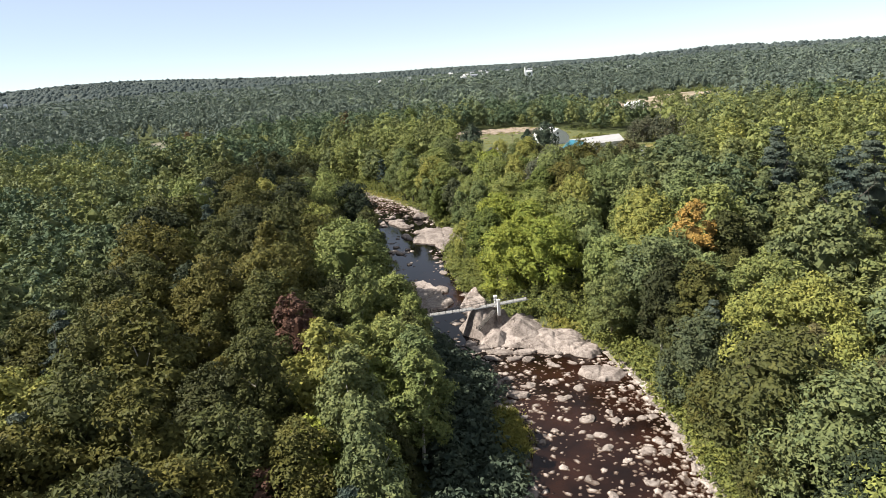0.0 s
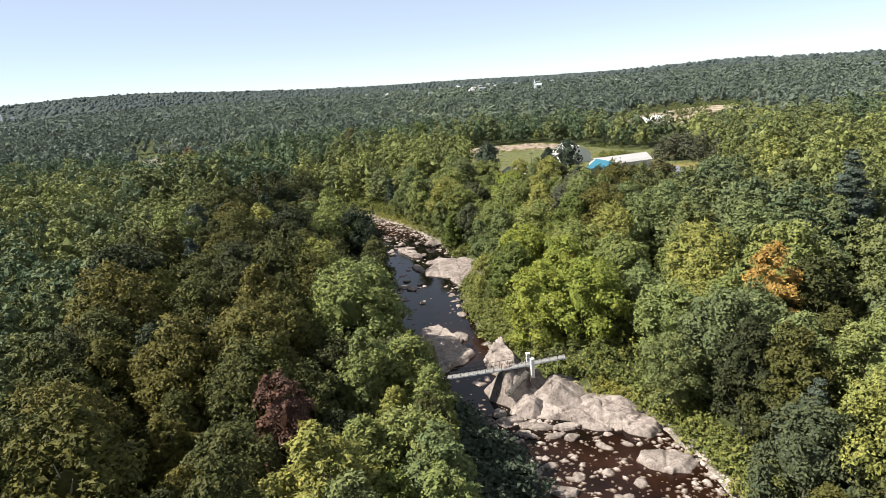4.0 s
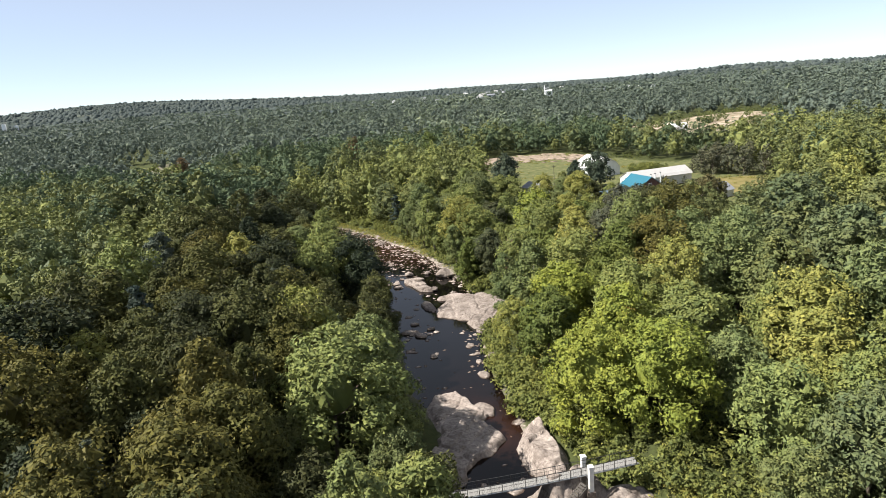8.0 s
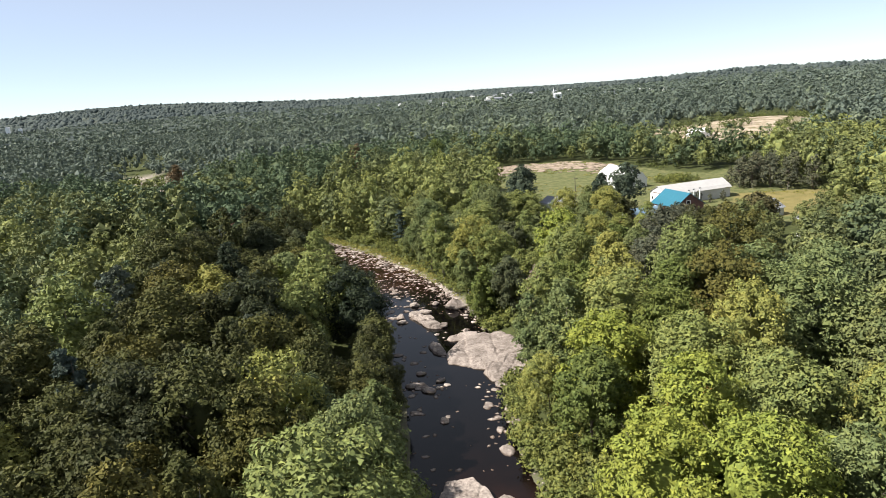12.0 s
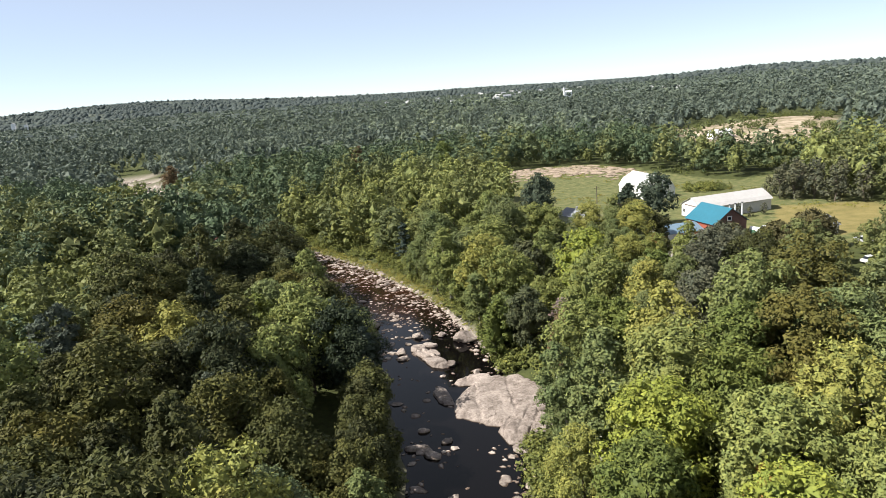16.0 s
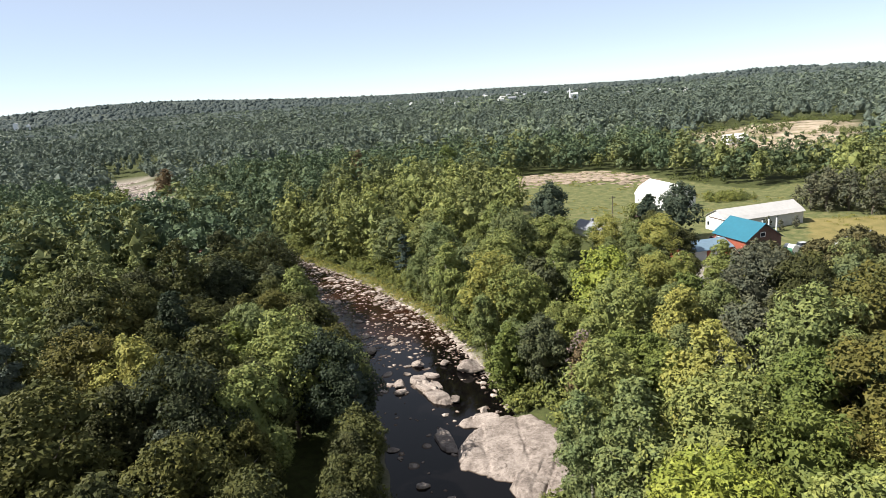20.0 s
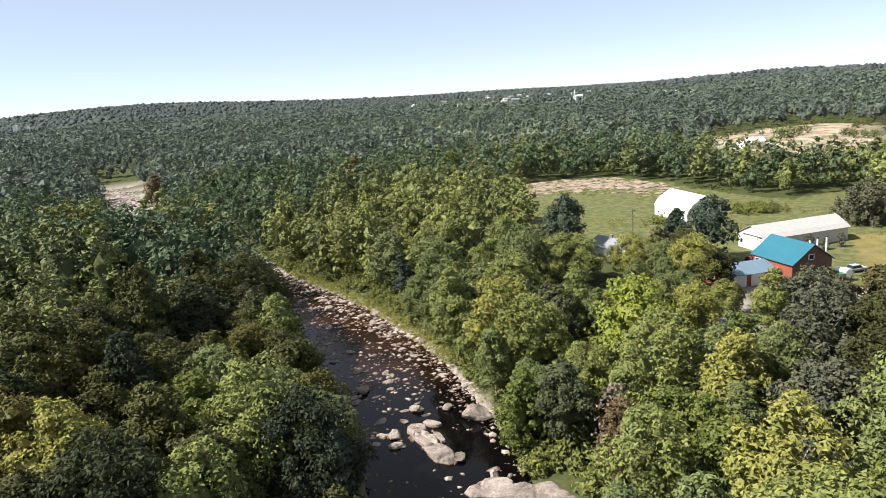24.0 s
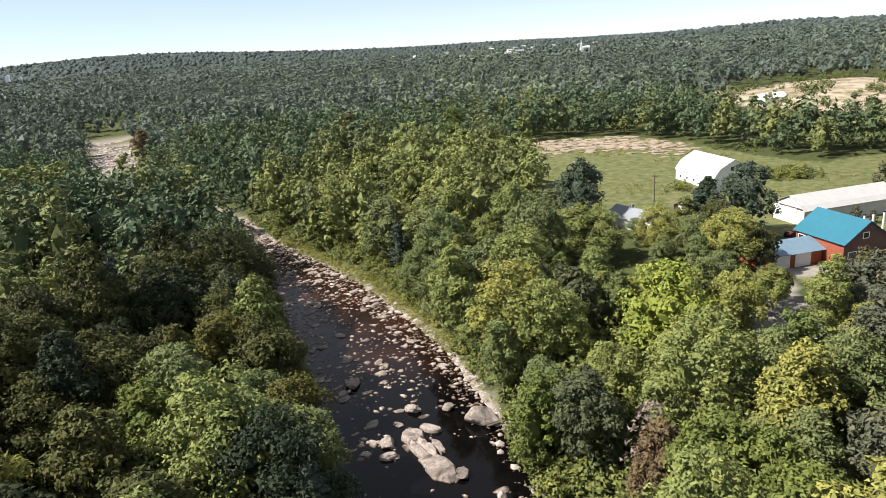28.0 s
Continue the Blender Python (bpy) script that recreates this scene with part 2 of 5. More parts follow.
def ground_material():
    m, nt, bsdf = shader("ground")
    p = position(nt)
    litter = ramp(nt, noise_tex(nt, 0.8, 6.0, 0.7, p), [(0.3, (0.030, 0.034, 0.014)), (0.55, (0.052, 0.062, 0.020)), (0.75, (0.075, 0.070, 0.030))])
    gravel = ramp(nt, noise_tex(nt, 2.2, 6.0, 0.75, p), [(0.3, (0.14, 0.115, 0.095)), (0.5, (0.28, 0.24, 0.21)), (0.7, (0.42, 0.37, 0.33))])
    meadow = ramp(nt, noise_tex(nt, 0.4, 6.0, 0.7, p), [(0.36, (0.060, 0.076, 0.030)), (0.5, (0.098, 0.106, 0.044)), (0.64, (0.150, 0.140, 0.066))])
    fine = ramp(nt, noise_tex(nt, 3.0, 4.0, 0.7, p), [(0.3, (0.75, 0.78, 0.75)), (0.7, (1.2, 1.16, 1.1))])
    sand = ramp(nt, noise_tex(nt, 0.12, 6.0, 0.65, p), [(0.38, (0.13, 0.12, 0.06)), (0.5, (0.26, 0.21, 0.15)), (0.62, (0.36, 0.30, 0.23))])
    drive = ramp(nt, noise_tex(nt, 1.5, 5.0, 0.7, p), [(0.3, (0.17, 0.155, 0.135)), (0.7, (0.26, 0.24, 0.215))])
    col = mix(nt, attribute(nt, "bank"), litter, gravel)
    col = mix(nt, attribute(nt, "meadow"), col, mix(nt, 1.0, meadow, fine, "MULTIPLY"))
    lawn = ramp(nt, noise_tex(nt, 0.3, 5.0, 0.6, p), [(0.35, (0.135, 0.118, 0.046)), (0.65, (0.19, 0.158, 0.066))])
    col = mix(nt, attribute(nt, "lawn"), col, mix(nt, 1.0, lawn, fine, "MULTIPLY"))
    col = mix(nt, attribute(nt, "sand"), col, sand)
    col = mix(nt, attribute(nt, "drive"), col, drive)
    nt.links.new(col, bsdf.inputs["Base Color"])
    bsdf.inputs["Roughness"].default_value = 0.95
    bsdf.inputs["Specular IOR Level"].default_value = 0.15
    bump(nt, bsdf, noise_tex(nt, 2.5, 6.0, 0.7, p), 0.6, 0.15)
    return m


ground_mat = ground_material()

# ---- the lie of the land ----
# river: centre x, y and half width, from the near end to the far reach
RIVER = np.array([(9.3, -189, 12.2), (9.0, -81, 12.2), (9.6, -54, 12.0), (10.4, -40.5, 11.4), (8.8, -27, 12.2), (6.4, -17.6, 12.1), (-0.5, -8.8, 9.8), (-8.8, -1.4, 6.1),
                  (-10.8, 6.8, 5.4), (-11.2, 16.2, 5.4), (-12.8, 25.7, 6.2), (-17.6, 40.5, 8.1), (-18.9, 60.8, 8.9), (-21.6, 81, 10.8), (-24.3, 94.5, 11.6), (-29.7, 108, 12.2),
                  (-36.5, 128.2, 11.6), (-45.5, 145.8, 11.0), (-56, 163.4, 10.5), (-70, 182.5, 9.8), (-87, 204, 8.4), (-106, 232, 8.5), (-135, 262, 8.5), (-165, 288, 9.5), (-184, 320, 11.0), (-228, 390, 12.5), (-284, 480, 11.5), (-303, 512, 6.0)], float)


def river_gap(x, y):
    """Metres from the water's edge (below 0: in the river), and the side: +1 east, -1 west."""
    x, y = np.asarray(x, float), np.asarray(y, float)
    best, side = np.full(x.shape, 1e9), np.zeros(x.shape)
    for a, b in zip(RIVER[:-1], RIVER[1:]):
        d = b[:2] - a[:2]
        k = np.clip(((x - a[0]) * d[0] + (y - a[1]) * d[1]) / (d @ d), 0, 1)
        px, py = x - (a[0] + k * d[0]), y - (a[1] + k * d[1])
        g = np.hypot(px, py) - (a[2] + k * (b[2] - a[2]))
        near = g < best
        best, side = np.where(near, g, best), np.where(near, np.sign(d[1] * px - d[0] * py), side)
    return best, side


def smooth(v, a, b):
    k = np.clip((np.asarray(v, float) - a) / (b - a), 0, 1)
    return k * k * (3 - 2 * k)


def wave(x, y, size, seed=0.0):
    """Cheap smooth unevenness, about -1 to 1."""
    u, v = np.asarray(x, float) / size, np.asarray(y, float) / size
    return (np.sin(u * 1.7 + 2.1 * np.sin(v * 1.3 + seed) + seed) + np.sin(v * 2.1 + 1.7 * np.sin(u * 1.1 + 2 * seed)) + np.sin((u + v) * 1.3 + seed * 3)) / 3


def land(x, y):
    x, y = np.asarray(x, float), np.asarray(y, float)
    g, side = river_gap(x, y)
    east = 6.0 + 6.4 * smooth(y, 27, 120) - 4.0 * smooth(y, 250, 370)
    west = 8.0 + 11.0 * smooth(g, 54, 256) * smooth(-y, -450, -80)
    top = np.where(side > 0, east, west)
    low = smooth(g, 0.0, 4.0) * 0.9 + smooth(g, 2.7, 12.0) * 1.8
    z = low + (top - 2.7) * smooth(g, 6.8, 42.0)
    z = z + 0.6 * wave(x, y, 17.0) * smooth(g, 4, 27) * (1 - 0.8 * inside(x, y, FIELD)) + 0.15 * wave(x, y, 3.1, 1.0) * smooth(g, 0.4, 5)
    z = z + 3.2 * np.exp(-((x - 13.0) ** 2 + (y - 5.0) ** 2) / 36.0)
    z = np.where(g < 0, -0.9 * smooth(-g, 0.0, 3.3) - 0.02, z)
    z = z + 6.0 * np.exp(-((x - 205) / 55.0) ** 2 - ((y - 455) / 45.0) ** 2) + 3.0 * np.exp(-((x - 150) / 16.0) ** 2 - ((y - 425) / 16.0) ** 2)
    # far country: long swells, a ridge in the west and a lower one in the east
    r, az = np.hypot(x, y), np.degrees(np.arctan2(x, y))
    z = z + smooth(r, 700, 3200) * (10 * wave(x, y, 560.0, 2.0) - 4)
    z = z + smooth(r, 1700, 3900) * 68 * np.exp(-((az + 28) / 15.0) ** 2) + smooth(r, 2400, 3900) * 8 * (1 - smooth(az, 0, 9))
    z = z + smooth(r, 1700, 3000) * (1 - smooth(r, 3100, 4100)) * 12 * np.exp(-((az - 23) / 6.0) ** 2)
    z = z - smooth(r, 2600, 4400) * 30 * smooth(az, 10, 34)
    return z


def inside(x, y, poly):
    """Whether points lie in a polygon."""
    x, y = np.asarray(x, float), np.asarray(y, float)
    hit = np.zeros(x.shape, bool)
    for (x0, y0), (x1, y1) in zip(poly, poly[1:] + poly[:1]):
        if y0 != y1:
            hit ^= ((y0 > y) != (y1 > y)) & (x < (x1 - x0) * (y - y0) / (y1 - y0) + x0)
    return hit


FIELD = [(-18, 287), (-10, 240), (-6, 220), (-2, 200), (2, 180), (6, 165), (13, 158), (27, 156), (32, 151), (33, 140), (34, 130), (37, 124),
         (46, 124), (62, 118), (81, 128), (101, 148), (100, 190), (108, 230), (82, 221), (70, 238), (45, 300), (38, 306), (8, 311)]
PIT = [(126, 475), (130, 440), (122, 398), (138, 374), (166, 336), (190, 345), (215, 400), (262, 500), (215, 515), (180, 480), (150, 470)]
DRIVE = [(18, 100), (24, 100), (29, 110), (31, 122), (33, 130), (52, 126), (62, 124), (62, 128), (50, 132), (30, 136), (26, 130), (26, 122), (20, 121)]

LAWN = [(60, 138), (66, 130), (84, 134), (99, 150), (99, 168), (74, 170), (68, 158)]
OUTCROP = [(-6.8, -12.2), (5.4, -14.9), (16.2, -10.8), (18.9, -2.7), (12.2, 5.4), (5.4, 10.8), (-4.1, 23), (-8.1, 23), (-6.8, 6.8)]
BIGSLAB = [(-21.6, 91.8), (-5.5, 91), (-5.5, 66.2), (-20.2, 66.2)]
LEFTROCK = [(-21, 36.5), (-6.8, 36.5), (-6.8, 12.2), (-20.5, 10)]
GRASSY = [(-106, 229), (-93, 214.5), (-74.5, 204.5), (-57, 184), (-45, 168.5), (-34.5, 150), (-25.5, 134), (-26, 128), (-34, 145), (-44, 162), (-54, 175), (-70, 190), (-87, 203), (-106, 224)]
BRIDGE_WAY = [(-21, -6.4), (5.0, -2.4), (5.0, 2.8), (-21, 0.8)]
MAPLES = [(-4, -1), (20, -1), (21, 30), (2, 32)]
PIT_EDGE = [(108, 345), (158, 340), (166, 400), (112, 404)]
YARD = [(28, 115), (40.5, 114), (62.1, 118.8), (62.1, 145.8), (40.5, 151.2), (32, 145.8)]
BARE_ROCK = [(-6.8, -12.2), (5.4, -14.9), (15.0, -12.0), (17.5, -5.0), (10.0, 0.5), (5.4, 2.5), (2.0, 6.0), (-3.0, 22.0), (-8.1, 23.0)]


def soft_inside(x, y, poly, reach):
    """Inside a polygon, with an uneven edge."""
    return inside(x + reach * wave(x, y, 3.1, 4.0), y + reach * wave(x, y, 3.7, 7.0), poly).astype(float)


def graded(a, b, step, end0, end1, grow):
    """Even steps from a to b that widen outside, out to end0 and end1."""
    mid = list(np.arange(a, b + 0.01, step))
    s, v = step, a
    lo, hi = [], []
    while v > end0:
        s *= grow
        v -= s
        lo.append(max(v, end0))
    s, v = step, mid[-1]
    while v < end1:
        s *= grow
        v += s
        hi.append(min(v, end1))
    return np.array(lo[::-1] + mid + hi)


def sheet(name, xs, ys, zf, mat, attrs=None):
    """One grid surface over the lines xs, ys, with named masks on its points."""
    gx, gy = np.meshgrid(xs, ys)
    gz = zf(gx, gy)
    co = np.stack([gx, gy, gz], -1).reshape(-1, 3)
    nx, ny = len(xs), len(ys)
    i = (np.arange(ny - 1)[:, None] * nx + np.arange(nx - 1)[None]).ravel()
    faces = np.stack([i, i + 1, i + nx + 1, i + nx], 1)
    ob = raw_mesh(name, co, faces, mat, smooth_shade=True)
    for key, values in (attrs or {}).items():
        at = ob.data.attributes.new(key, "FLOAT", "POINT")
        at.data.foreach_set("value", np.asarray(values(gx, gy), np.float32).ravel())
    return ob


def raw_mesh(name, co, faces, mat, smooth_shade=False, tint=None):
    """A mesh object straight from arrays; faces all have the same count of corners."""
    me = bpy.data.meshes.new(name)
    k = faces.shape[1]
    me.vertices.add(len(co))
    me.vertices.foreach_set("co", np.asarray(co, np.float32).ravel())
    me.loops.add(faces.size)
    me.loops.foreach_set("vertex_index", faces.astype(np.int32).ravel())
    me.polygons.add(len(faces))
    me.polygons.foreach_set("loop_start", np.arange(0, faces.size, k, dtype=np.int32))
    me.polygons.foreach_set("loop_total", np.full(len(faces), k, np.int32))
    me.update(calc_edges=True)
    me.polygons.foreach_set("use_smooth", np.broadcast_to(smooth_shade, len(faces)).copy())
    if tint is not None:
        at = me.attributes.new("tint", "FLOAT", "POINT")
        at.data.foreach_set("value", np.asarray(tint, np.float32))
    me.materials.append(mat)
    return new(name, me)


def part(name, bm, mat, parent=None, label=""):
    """Links a bmesh as one mesh object under a thing."""
    me = bpy.data.meshes.new(name)
    bm.to_mesh(me)
    bm.free()
    me.materials.append(mat)
    ob = new(name, me)
    if parent is not None:
        ob.parent = parent
    if label:
        ob["label"] = label
    return ob


def empty(name, m, label, category, group="", kind=""):
    ob = new(name)
    ob.matrix_basis = m
    return tagged(ob, label, category, group, kind)


def box(bm, x0, x1, y0, y1, z0, z1, m=None):
    """A box added to a bmesh."""
    vs = [bm.verts.new((x, y, z)) for z in (z0, z1) for y in (y0, y1) for x in (x0, x1)]
    for f in ((0, 2, 3, 1), (4, 5, 7, 6), (0, 1, 5, 4), (2, 6, 7, 3), (0, 4, 6, 2), (1, 3, 7, 5)):
        bm.faces.new([vs[i] for i in f])
    if m is not None:
        bmesh.ops.transform(bm, matrix=m, verts=vs)
    return bm


def block(x0, x1, y0, y1, z0, z1, edge=0.0):
    bm = box(bmesh.new(), x0, x1, y0, y1, z0, z1)
    if edge:
        bmesh.ops.bevel(bm, geom=bm.edges[:], offset=edge, segments=1, affect="EDGES")
    return bm


def tube(bm, points, radii, sides=7):
    """A tapered tube along points."""
    rings = []
    pts = [Vector(p) for p in points]
    for i, p in enumerate(pts):
        way = (pts[min(i + 1, len(pts) - 1)] - pts[max(i - 1, 0)]).normalized()
        u = way.orthogonal().normalized()
        v = way.cross(u)
        r = radii[i] if hasattr(radii, "__len__") else radii
        rings.append([bm.verts.new(p + r * (u * math.cos(a) + v * math.sin(a))) for a in (2 * math.pi * k / sides for k in range(sides))])
    for a, b in zip(rings, rings[1:]):
        for k in range(sides):
            bm.faces.new((a[k], a[(k + 1) % sides], b[(k + 1) % sides], b[k]))
    bm.faces.new(rings[0][::-1])
    bm.faces.new(rings[-1])
    return bm


# ground: one sheet to the horizon
xs = graded(-98, 84, 1.6, -4600, 4600, 1.13)
ys = graded(-114, 238, 1.6, -1500, 4700, 1.11)
ground = tagged(sheet("ground", xs, ys, land, ground_mat, {
    "bank": lambda x, y: np.clip(1 - smooth(river_gap(x, y)[0] + 1.0 * wave(x, y, 3.0), 0.3, 1.9), 0, 1) * np.where(river_gap(x, y)[1] > 0, 1.0 - 0.8 * smooth(y, 24, 34) * (1 - smooth(y, 96, 110)), 0.35),
    "meadow": lambda x, y: np.maximum.reduce([soft_inside(x, y, FIELD, 1.5), soft_inside(x, y, GRASSY, 0.6), soft_inside(x - 2.0, y - 1.5, GRASSY, 0.6)]),
    "lawn": lambda x, y: soft_inside(x, y, LAWN, 1.2),
    "sand": lambda x, y: soft_inside(x, y, PIT, 5.0),
    "drive": lambda x, y: soft_inside(x, y, DRIVE, 0.5)}),
    "forest floor, meadow and gravel banks along the river", "ground", kind="structure")


def river_strip():
    """The water: a strip a little wider than the bed, its edges under the banks."""
    rows = []
    for a, b in zip(RIVER[:-1], RIVER[1:]):
        n = max(2, int(np.hypot(*(b - a)[:2]) / 2.5))
        rows += [a + (b - a) * k / n for k in range(n)]
    rows = np.array(rows + [RIVER[-1]])
    for _ in range(3):
        rows[1:-1] = (rows[:-2] + 2 * rows[1:-1] + rows[2:]) / 4
    way = np.gradient(rows[:, :2], axis=0)
    way /= np.linalg.norm(way, axis=1, keepdims=True)
    out = np.stack([way[:, 1], -way[:, 0]], 1)
    n = 17
    k = np.linspace(-1, 1, n)
    co = np.zeros((len(rows), n, 3))
    co[..., :2] = rows[:, None, :2] + out[:, None] * (k[None, :, None] * (rows[:, 2] + 1.2)[:, None, None])
    i = (np.arange(len(rows) - 1)[:, None] * n + np.arange(n - 1)[None]).ravel()
    ob = raw_mesh("river", co.reshape(-1, 3), np.stack([i, i + 1, i + n + 1, i + n], 1), water_mat, True)
    y = co.reshape(-1, 3)[:, 1]
    rapid = np.maximum.reduce([smooth(-y, 8, 22), smooth(y, 119, 135), np.exp(-((y - 22) / 9.5) ** 2), 0.25 * np.exp(-((y - 32) / 12) ** 2)])
    at = ob.data.attributes.new("rapid", "FLOAT", "POINT")
    at.data.foreach_set("value", rapid.astype(np.float32))
    return ob


tagged(river_strip(), "dark tea-brown river water, calm in the pool and rippled over shallows", "river", kind="structure")


# ---- trees ----
HEART = (np.array([(1, 0, 0), (-1, 0, 0), (0, 1, 0), (0, -1, 0), (0, 0, 1), (0, 0, -1)], float),
         np.array([(0, 2, 4), (2, 1, 4), (1, 3, 4), (3, 0, 4), (2, 0, 5), (1, 2, 5), (3, 1, 5), (0, 3, 5)]))


def crown(seed, height, width, boughs, leaves, leaf, shape="round", base=0.22, core=0.52, lump=1.0, narrow=0.5, spread=1.35, tidy=0.42, lift=0.1):
    """Points and triangles of a crown: domed boughs of leaf sprays, stacked in a round, columnar or pointed outline with gaps between them."""
    rng = np.random.default_rng(seed)
    co, tri, soft, count = [], [], [], 0
    iv, jf = HEART
    lop = rng.uniform(-0.10, 0.10, 2) * width
    squash = rng.uniform(0.9, 1.1, 2)
    sizes, centres, outs = [], [], []
    for n in range(boughs):
        k = (n + 0.5) / boughs
        u = k ** 0.9
        if shape == "cone":
            rim = (1 - u) ** 0.9 + 0.03
        elif shape == "column":
            rim = (0.62 + 0.38 * math.sin(math.pi * min(1, u * 0.85 + 0.12))) * math.sqrt(max(0.02, 1 - u ** 4))
        else:
            rim = math.sqrt(max(0.02, 1 - ((u - 0.30) / 0.70) ** 2)) if u > 0.30 else 0.70 + 0.30 * u / 0.30
        a = n * 2.39996 + rng.uniform(-0.5, 0.5)
        out = rim * rng.uniform(0.62, 0.90) if n % 5 else rim * rng.uniform(0.15, 0.5)
        size = lump * width * (0.135 if shape == "round" else 0.15 if shape == "column" else 0.10) * rng.uniform(0.65, 1.4) * (0.75 + 0.35 * rim)
        top = height - size * 0.6
        c = np.array([0.5 * width * out * math.cos(a) * squash[0] + lop[0] * u, 0.5 * width * out * math.sin(a) * squash[1] + lop[1] * u, height * base + (top - height * base) * u + rng.uniform(-0.035, 0.035) * height])
        o = np.array([math.cos(a) * out, math.sin(a) * out, 0.30 + 0.75 * u]) if shape != "cone" else np.array([math.cos(a), math.sin(a), 0.65])
        sizes.append(size)
        centres.append(c)
        outs.append(o / np.linalg.norm(o))
    share = np.array(sizes) ** 2
    share = np.maximum(6, (leaves * share / share.sum()).astype(int))
    for c, o, size, number in zip(centres, outs, sizes, share):
        flat = np.array([1.0, 1.0, 0.85 if shape != "cone" else 0.40]) * rng.uniform(0.85, 1.15, 3)
        if core:
            v = iv * (size * core * rng.uniform(0.75, 1.15, (len(iv), 1))) * flat + c - o * size * 0.12
            co.append(v)
            tri.append(jf + count)
            soft.append(np.zeros(len(jf), bool))
            count += len(v)
        d = rng.normal(size=(number, 3)) + o * spread
        d /= np.linalg.norm(d, axis=1, keepdims=True)
        # twigs stand out of the bough in a few tufts
        twig = 1 + 0.16 * np.sin(d @ rng.normal(scale=5.0, size=3) + rng.uniform(0, 6)) + 0.10 * np.sin(d @ rng.normal(scale=9.0, size=3))
        q = c + d * flat * size * (twig * rng.uniform(0.80, 1.10, number))[:, None]
        nrm = d * 0.85 + np.array([0, 0, 0.25]) + rng.normal(scale=tidy, size=(number, 3))
        nrm /= np.linalg.norm(nrm, axis=1, keepdims=True)
        t = rng.normal(size=(number, 3)) + d * 0.5 + np.array([0, 0, lift])
        t -= nrm * (t * nrm).sum(1, keepdims=True)
        t /= np.maximum(np.linalg.norm(t, axis=1, keepdims=True), 1e-6)
        b = np.cross(nrm, t)
        s = leaf * rng.uniform(0.55, 1.45, (number, 1))
        v = np.stack([q + t * s * 1.1, q - t * s * 0.45 + b * s * narrow, q - t * s * 0.45 - b * s * narrow - nrm * s * 0.2], 1).reshape(-1, 3)
        tri.append(np.arange(number)[:, None] * 3 + count + [0, 1, 2])
        soft.append(np.zeros(number, bool))
        co.append(v)
        count += len(v)
    return np.concatenate(co), np.concatenate(tri), np.concatenate(soft)


def hull(seed, height, width, subdiv, shape="round", base=0.14, swell=0.6, size=0.5, round_off=False):
    """The dense heart of a crown: a billowing, uneven body well inside the leaves."""
    bm = bmesh.new()
    bmesh.ops.create_icosphere(bm, subdivisions=subdiv, radius=1)
    d = np.array([x.co[:] for x in bm.verts])
    f = np.array([[w.index for w in face.verts] for face in bm.faces])
    bm.free()
    u = (d[:, 2] + 1) / 2
    flat = np.sqrt(np.clip(1 - d[:, 2] ** 2, 0, 1))
    side = d[:, :2] / np.maximum(flat, 1e-4)[:, None]
    if shape == "cone":
        rim = np.where(u < 0.12, u / 0.12, ((1 - u) / 0.88) ** 0.85)
    elif shape == "column":
        rim = flat ** 0.6 * (1.06 - 0.25 * u)
    else:
        rim = flat ** 0.75 * (1.02 - 0.1 * u)
    big = np.array([noise.noise(Vector(p * 1.5) + Vector((seed * 5.3, 0, 0))) for p in d])
    k = size * (1 + swell * 0.4 * big)
    v = np.stack([side[:, 0] * rim * width / 2 * k, side[:, 1] * rim * width / 2 * k, height * (base + (1 - base) * (0.46 + (u - 0.5) * size))], 1)
    return v, f, np.full(len(f), round_off)


def joined(a, b):
    """Two sets of points and faces as one."""
    return np.concatenate([a[0], b[0]]), np.concatenate([a[1], b[1] + len(a[0])]), np.concatenate([a[2], b[2]])


def trunk_mesh(seed, height, width, shape, mat):
    rng = random.Random(seed)
    bm = bmesh.new()
    top = height * (0.92 if shape == "cone" else 0.78)
    r = 0.011 * height + 0.05
    lean = [(rng.uniform(-0.14, 0.14) * k, rng.uniform(-0.14, 0.14) * k) for k in range(5)]
    tube(bm, [(lean[k][0], lean[k][1], top * k / 4 - 0.4) for k in range(5)], [r * (1.25 - 0.25 * k) if k < 4 else 0.03 for k in range(5)], 7)
    for k in range(7):
        a, h = k * 2.4 + rng.random(), height * rng.uniform(0.22, 0.6)
        o = width * rng.uniform(0.25, 0.42)
        tube(bm, [(0, 0, h), (o * 0.5 * math.cos(a), o * 0.5 * math.sin(a), h + o * 0.35), (o * math.cos(a), o * math.sin(a), h + o * 0.9)], [r * 0.45, r * 0.3, 0.02], 5)
    me = bpy.data.meshes.new("trunk")
    bm.to_mesh(me)
    bm.free()
    me.materials.append(mat)
    return me


def crown_mesh(data, mat):
    ob = raw_mesh("crown", data[0], data[1], mat, smooth_shade=data[2])
    me = ob.data
    bpy.data.objects.remove(ob)
    return me


def make_tree(name, trunk, crown_me, m, label, category, group=""):
    t = empty(name, m, label, category, group)
    for key, me in (("trunk", trunk), ("crown", crown_me)):
        o = new(key, me)
        o.parent = t
    return t


def spots(x0, x1, y0, y1, gap, seed):
    """Loose rows of places: a jittered grid."""
    rng = np.random.default_rng(seed)
    gx, gy = np.meshgrid(np.arange(x0, x1, gap), np.arange(y0, y1, gap * 0.9))
    gx = gx + (np.arange(gx.shape[0]) % 2)[:, None] * gap / 2
    return np.stack([gx.ravel() + rng.uniform(-0.42, 0.42, gx.size) * gap, gy.ravel() + rng.uniform(-0.42, 0.42, gx.size) * gap], 1)


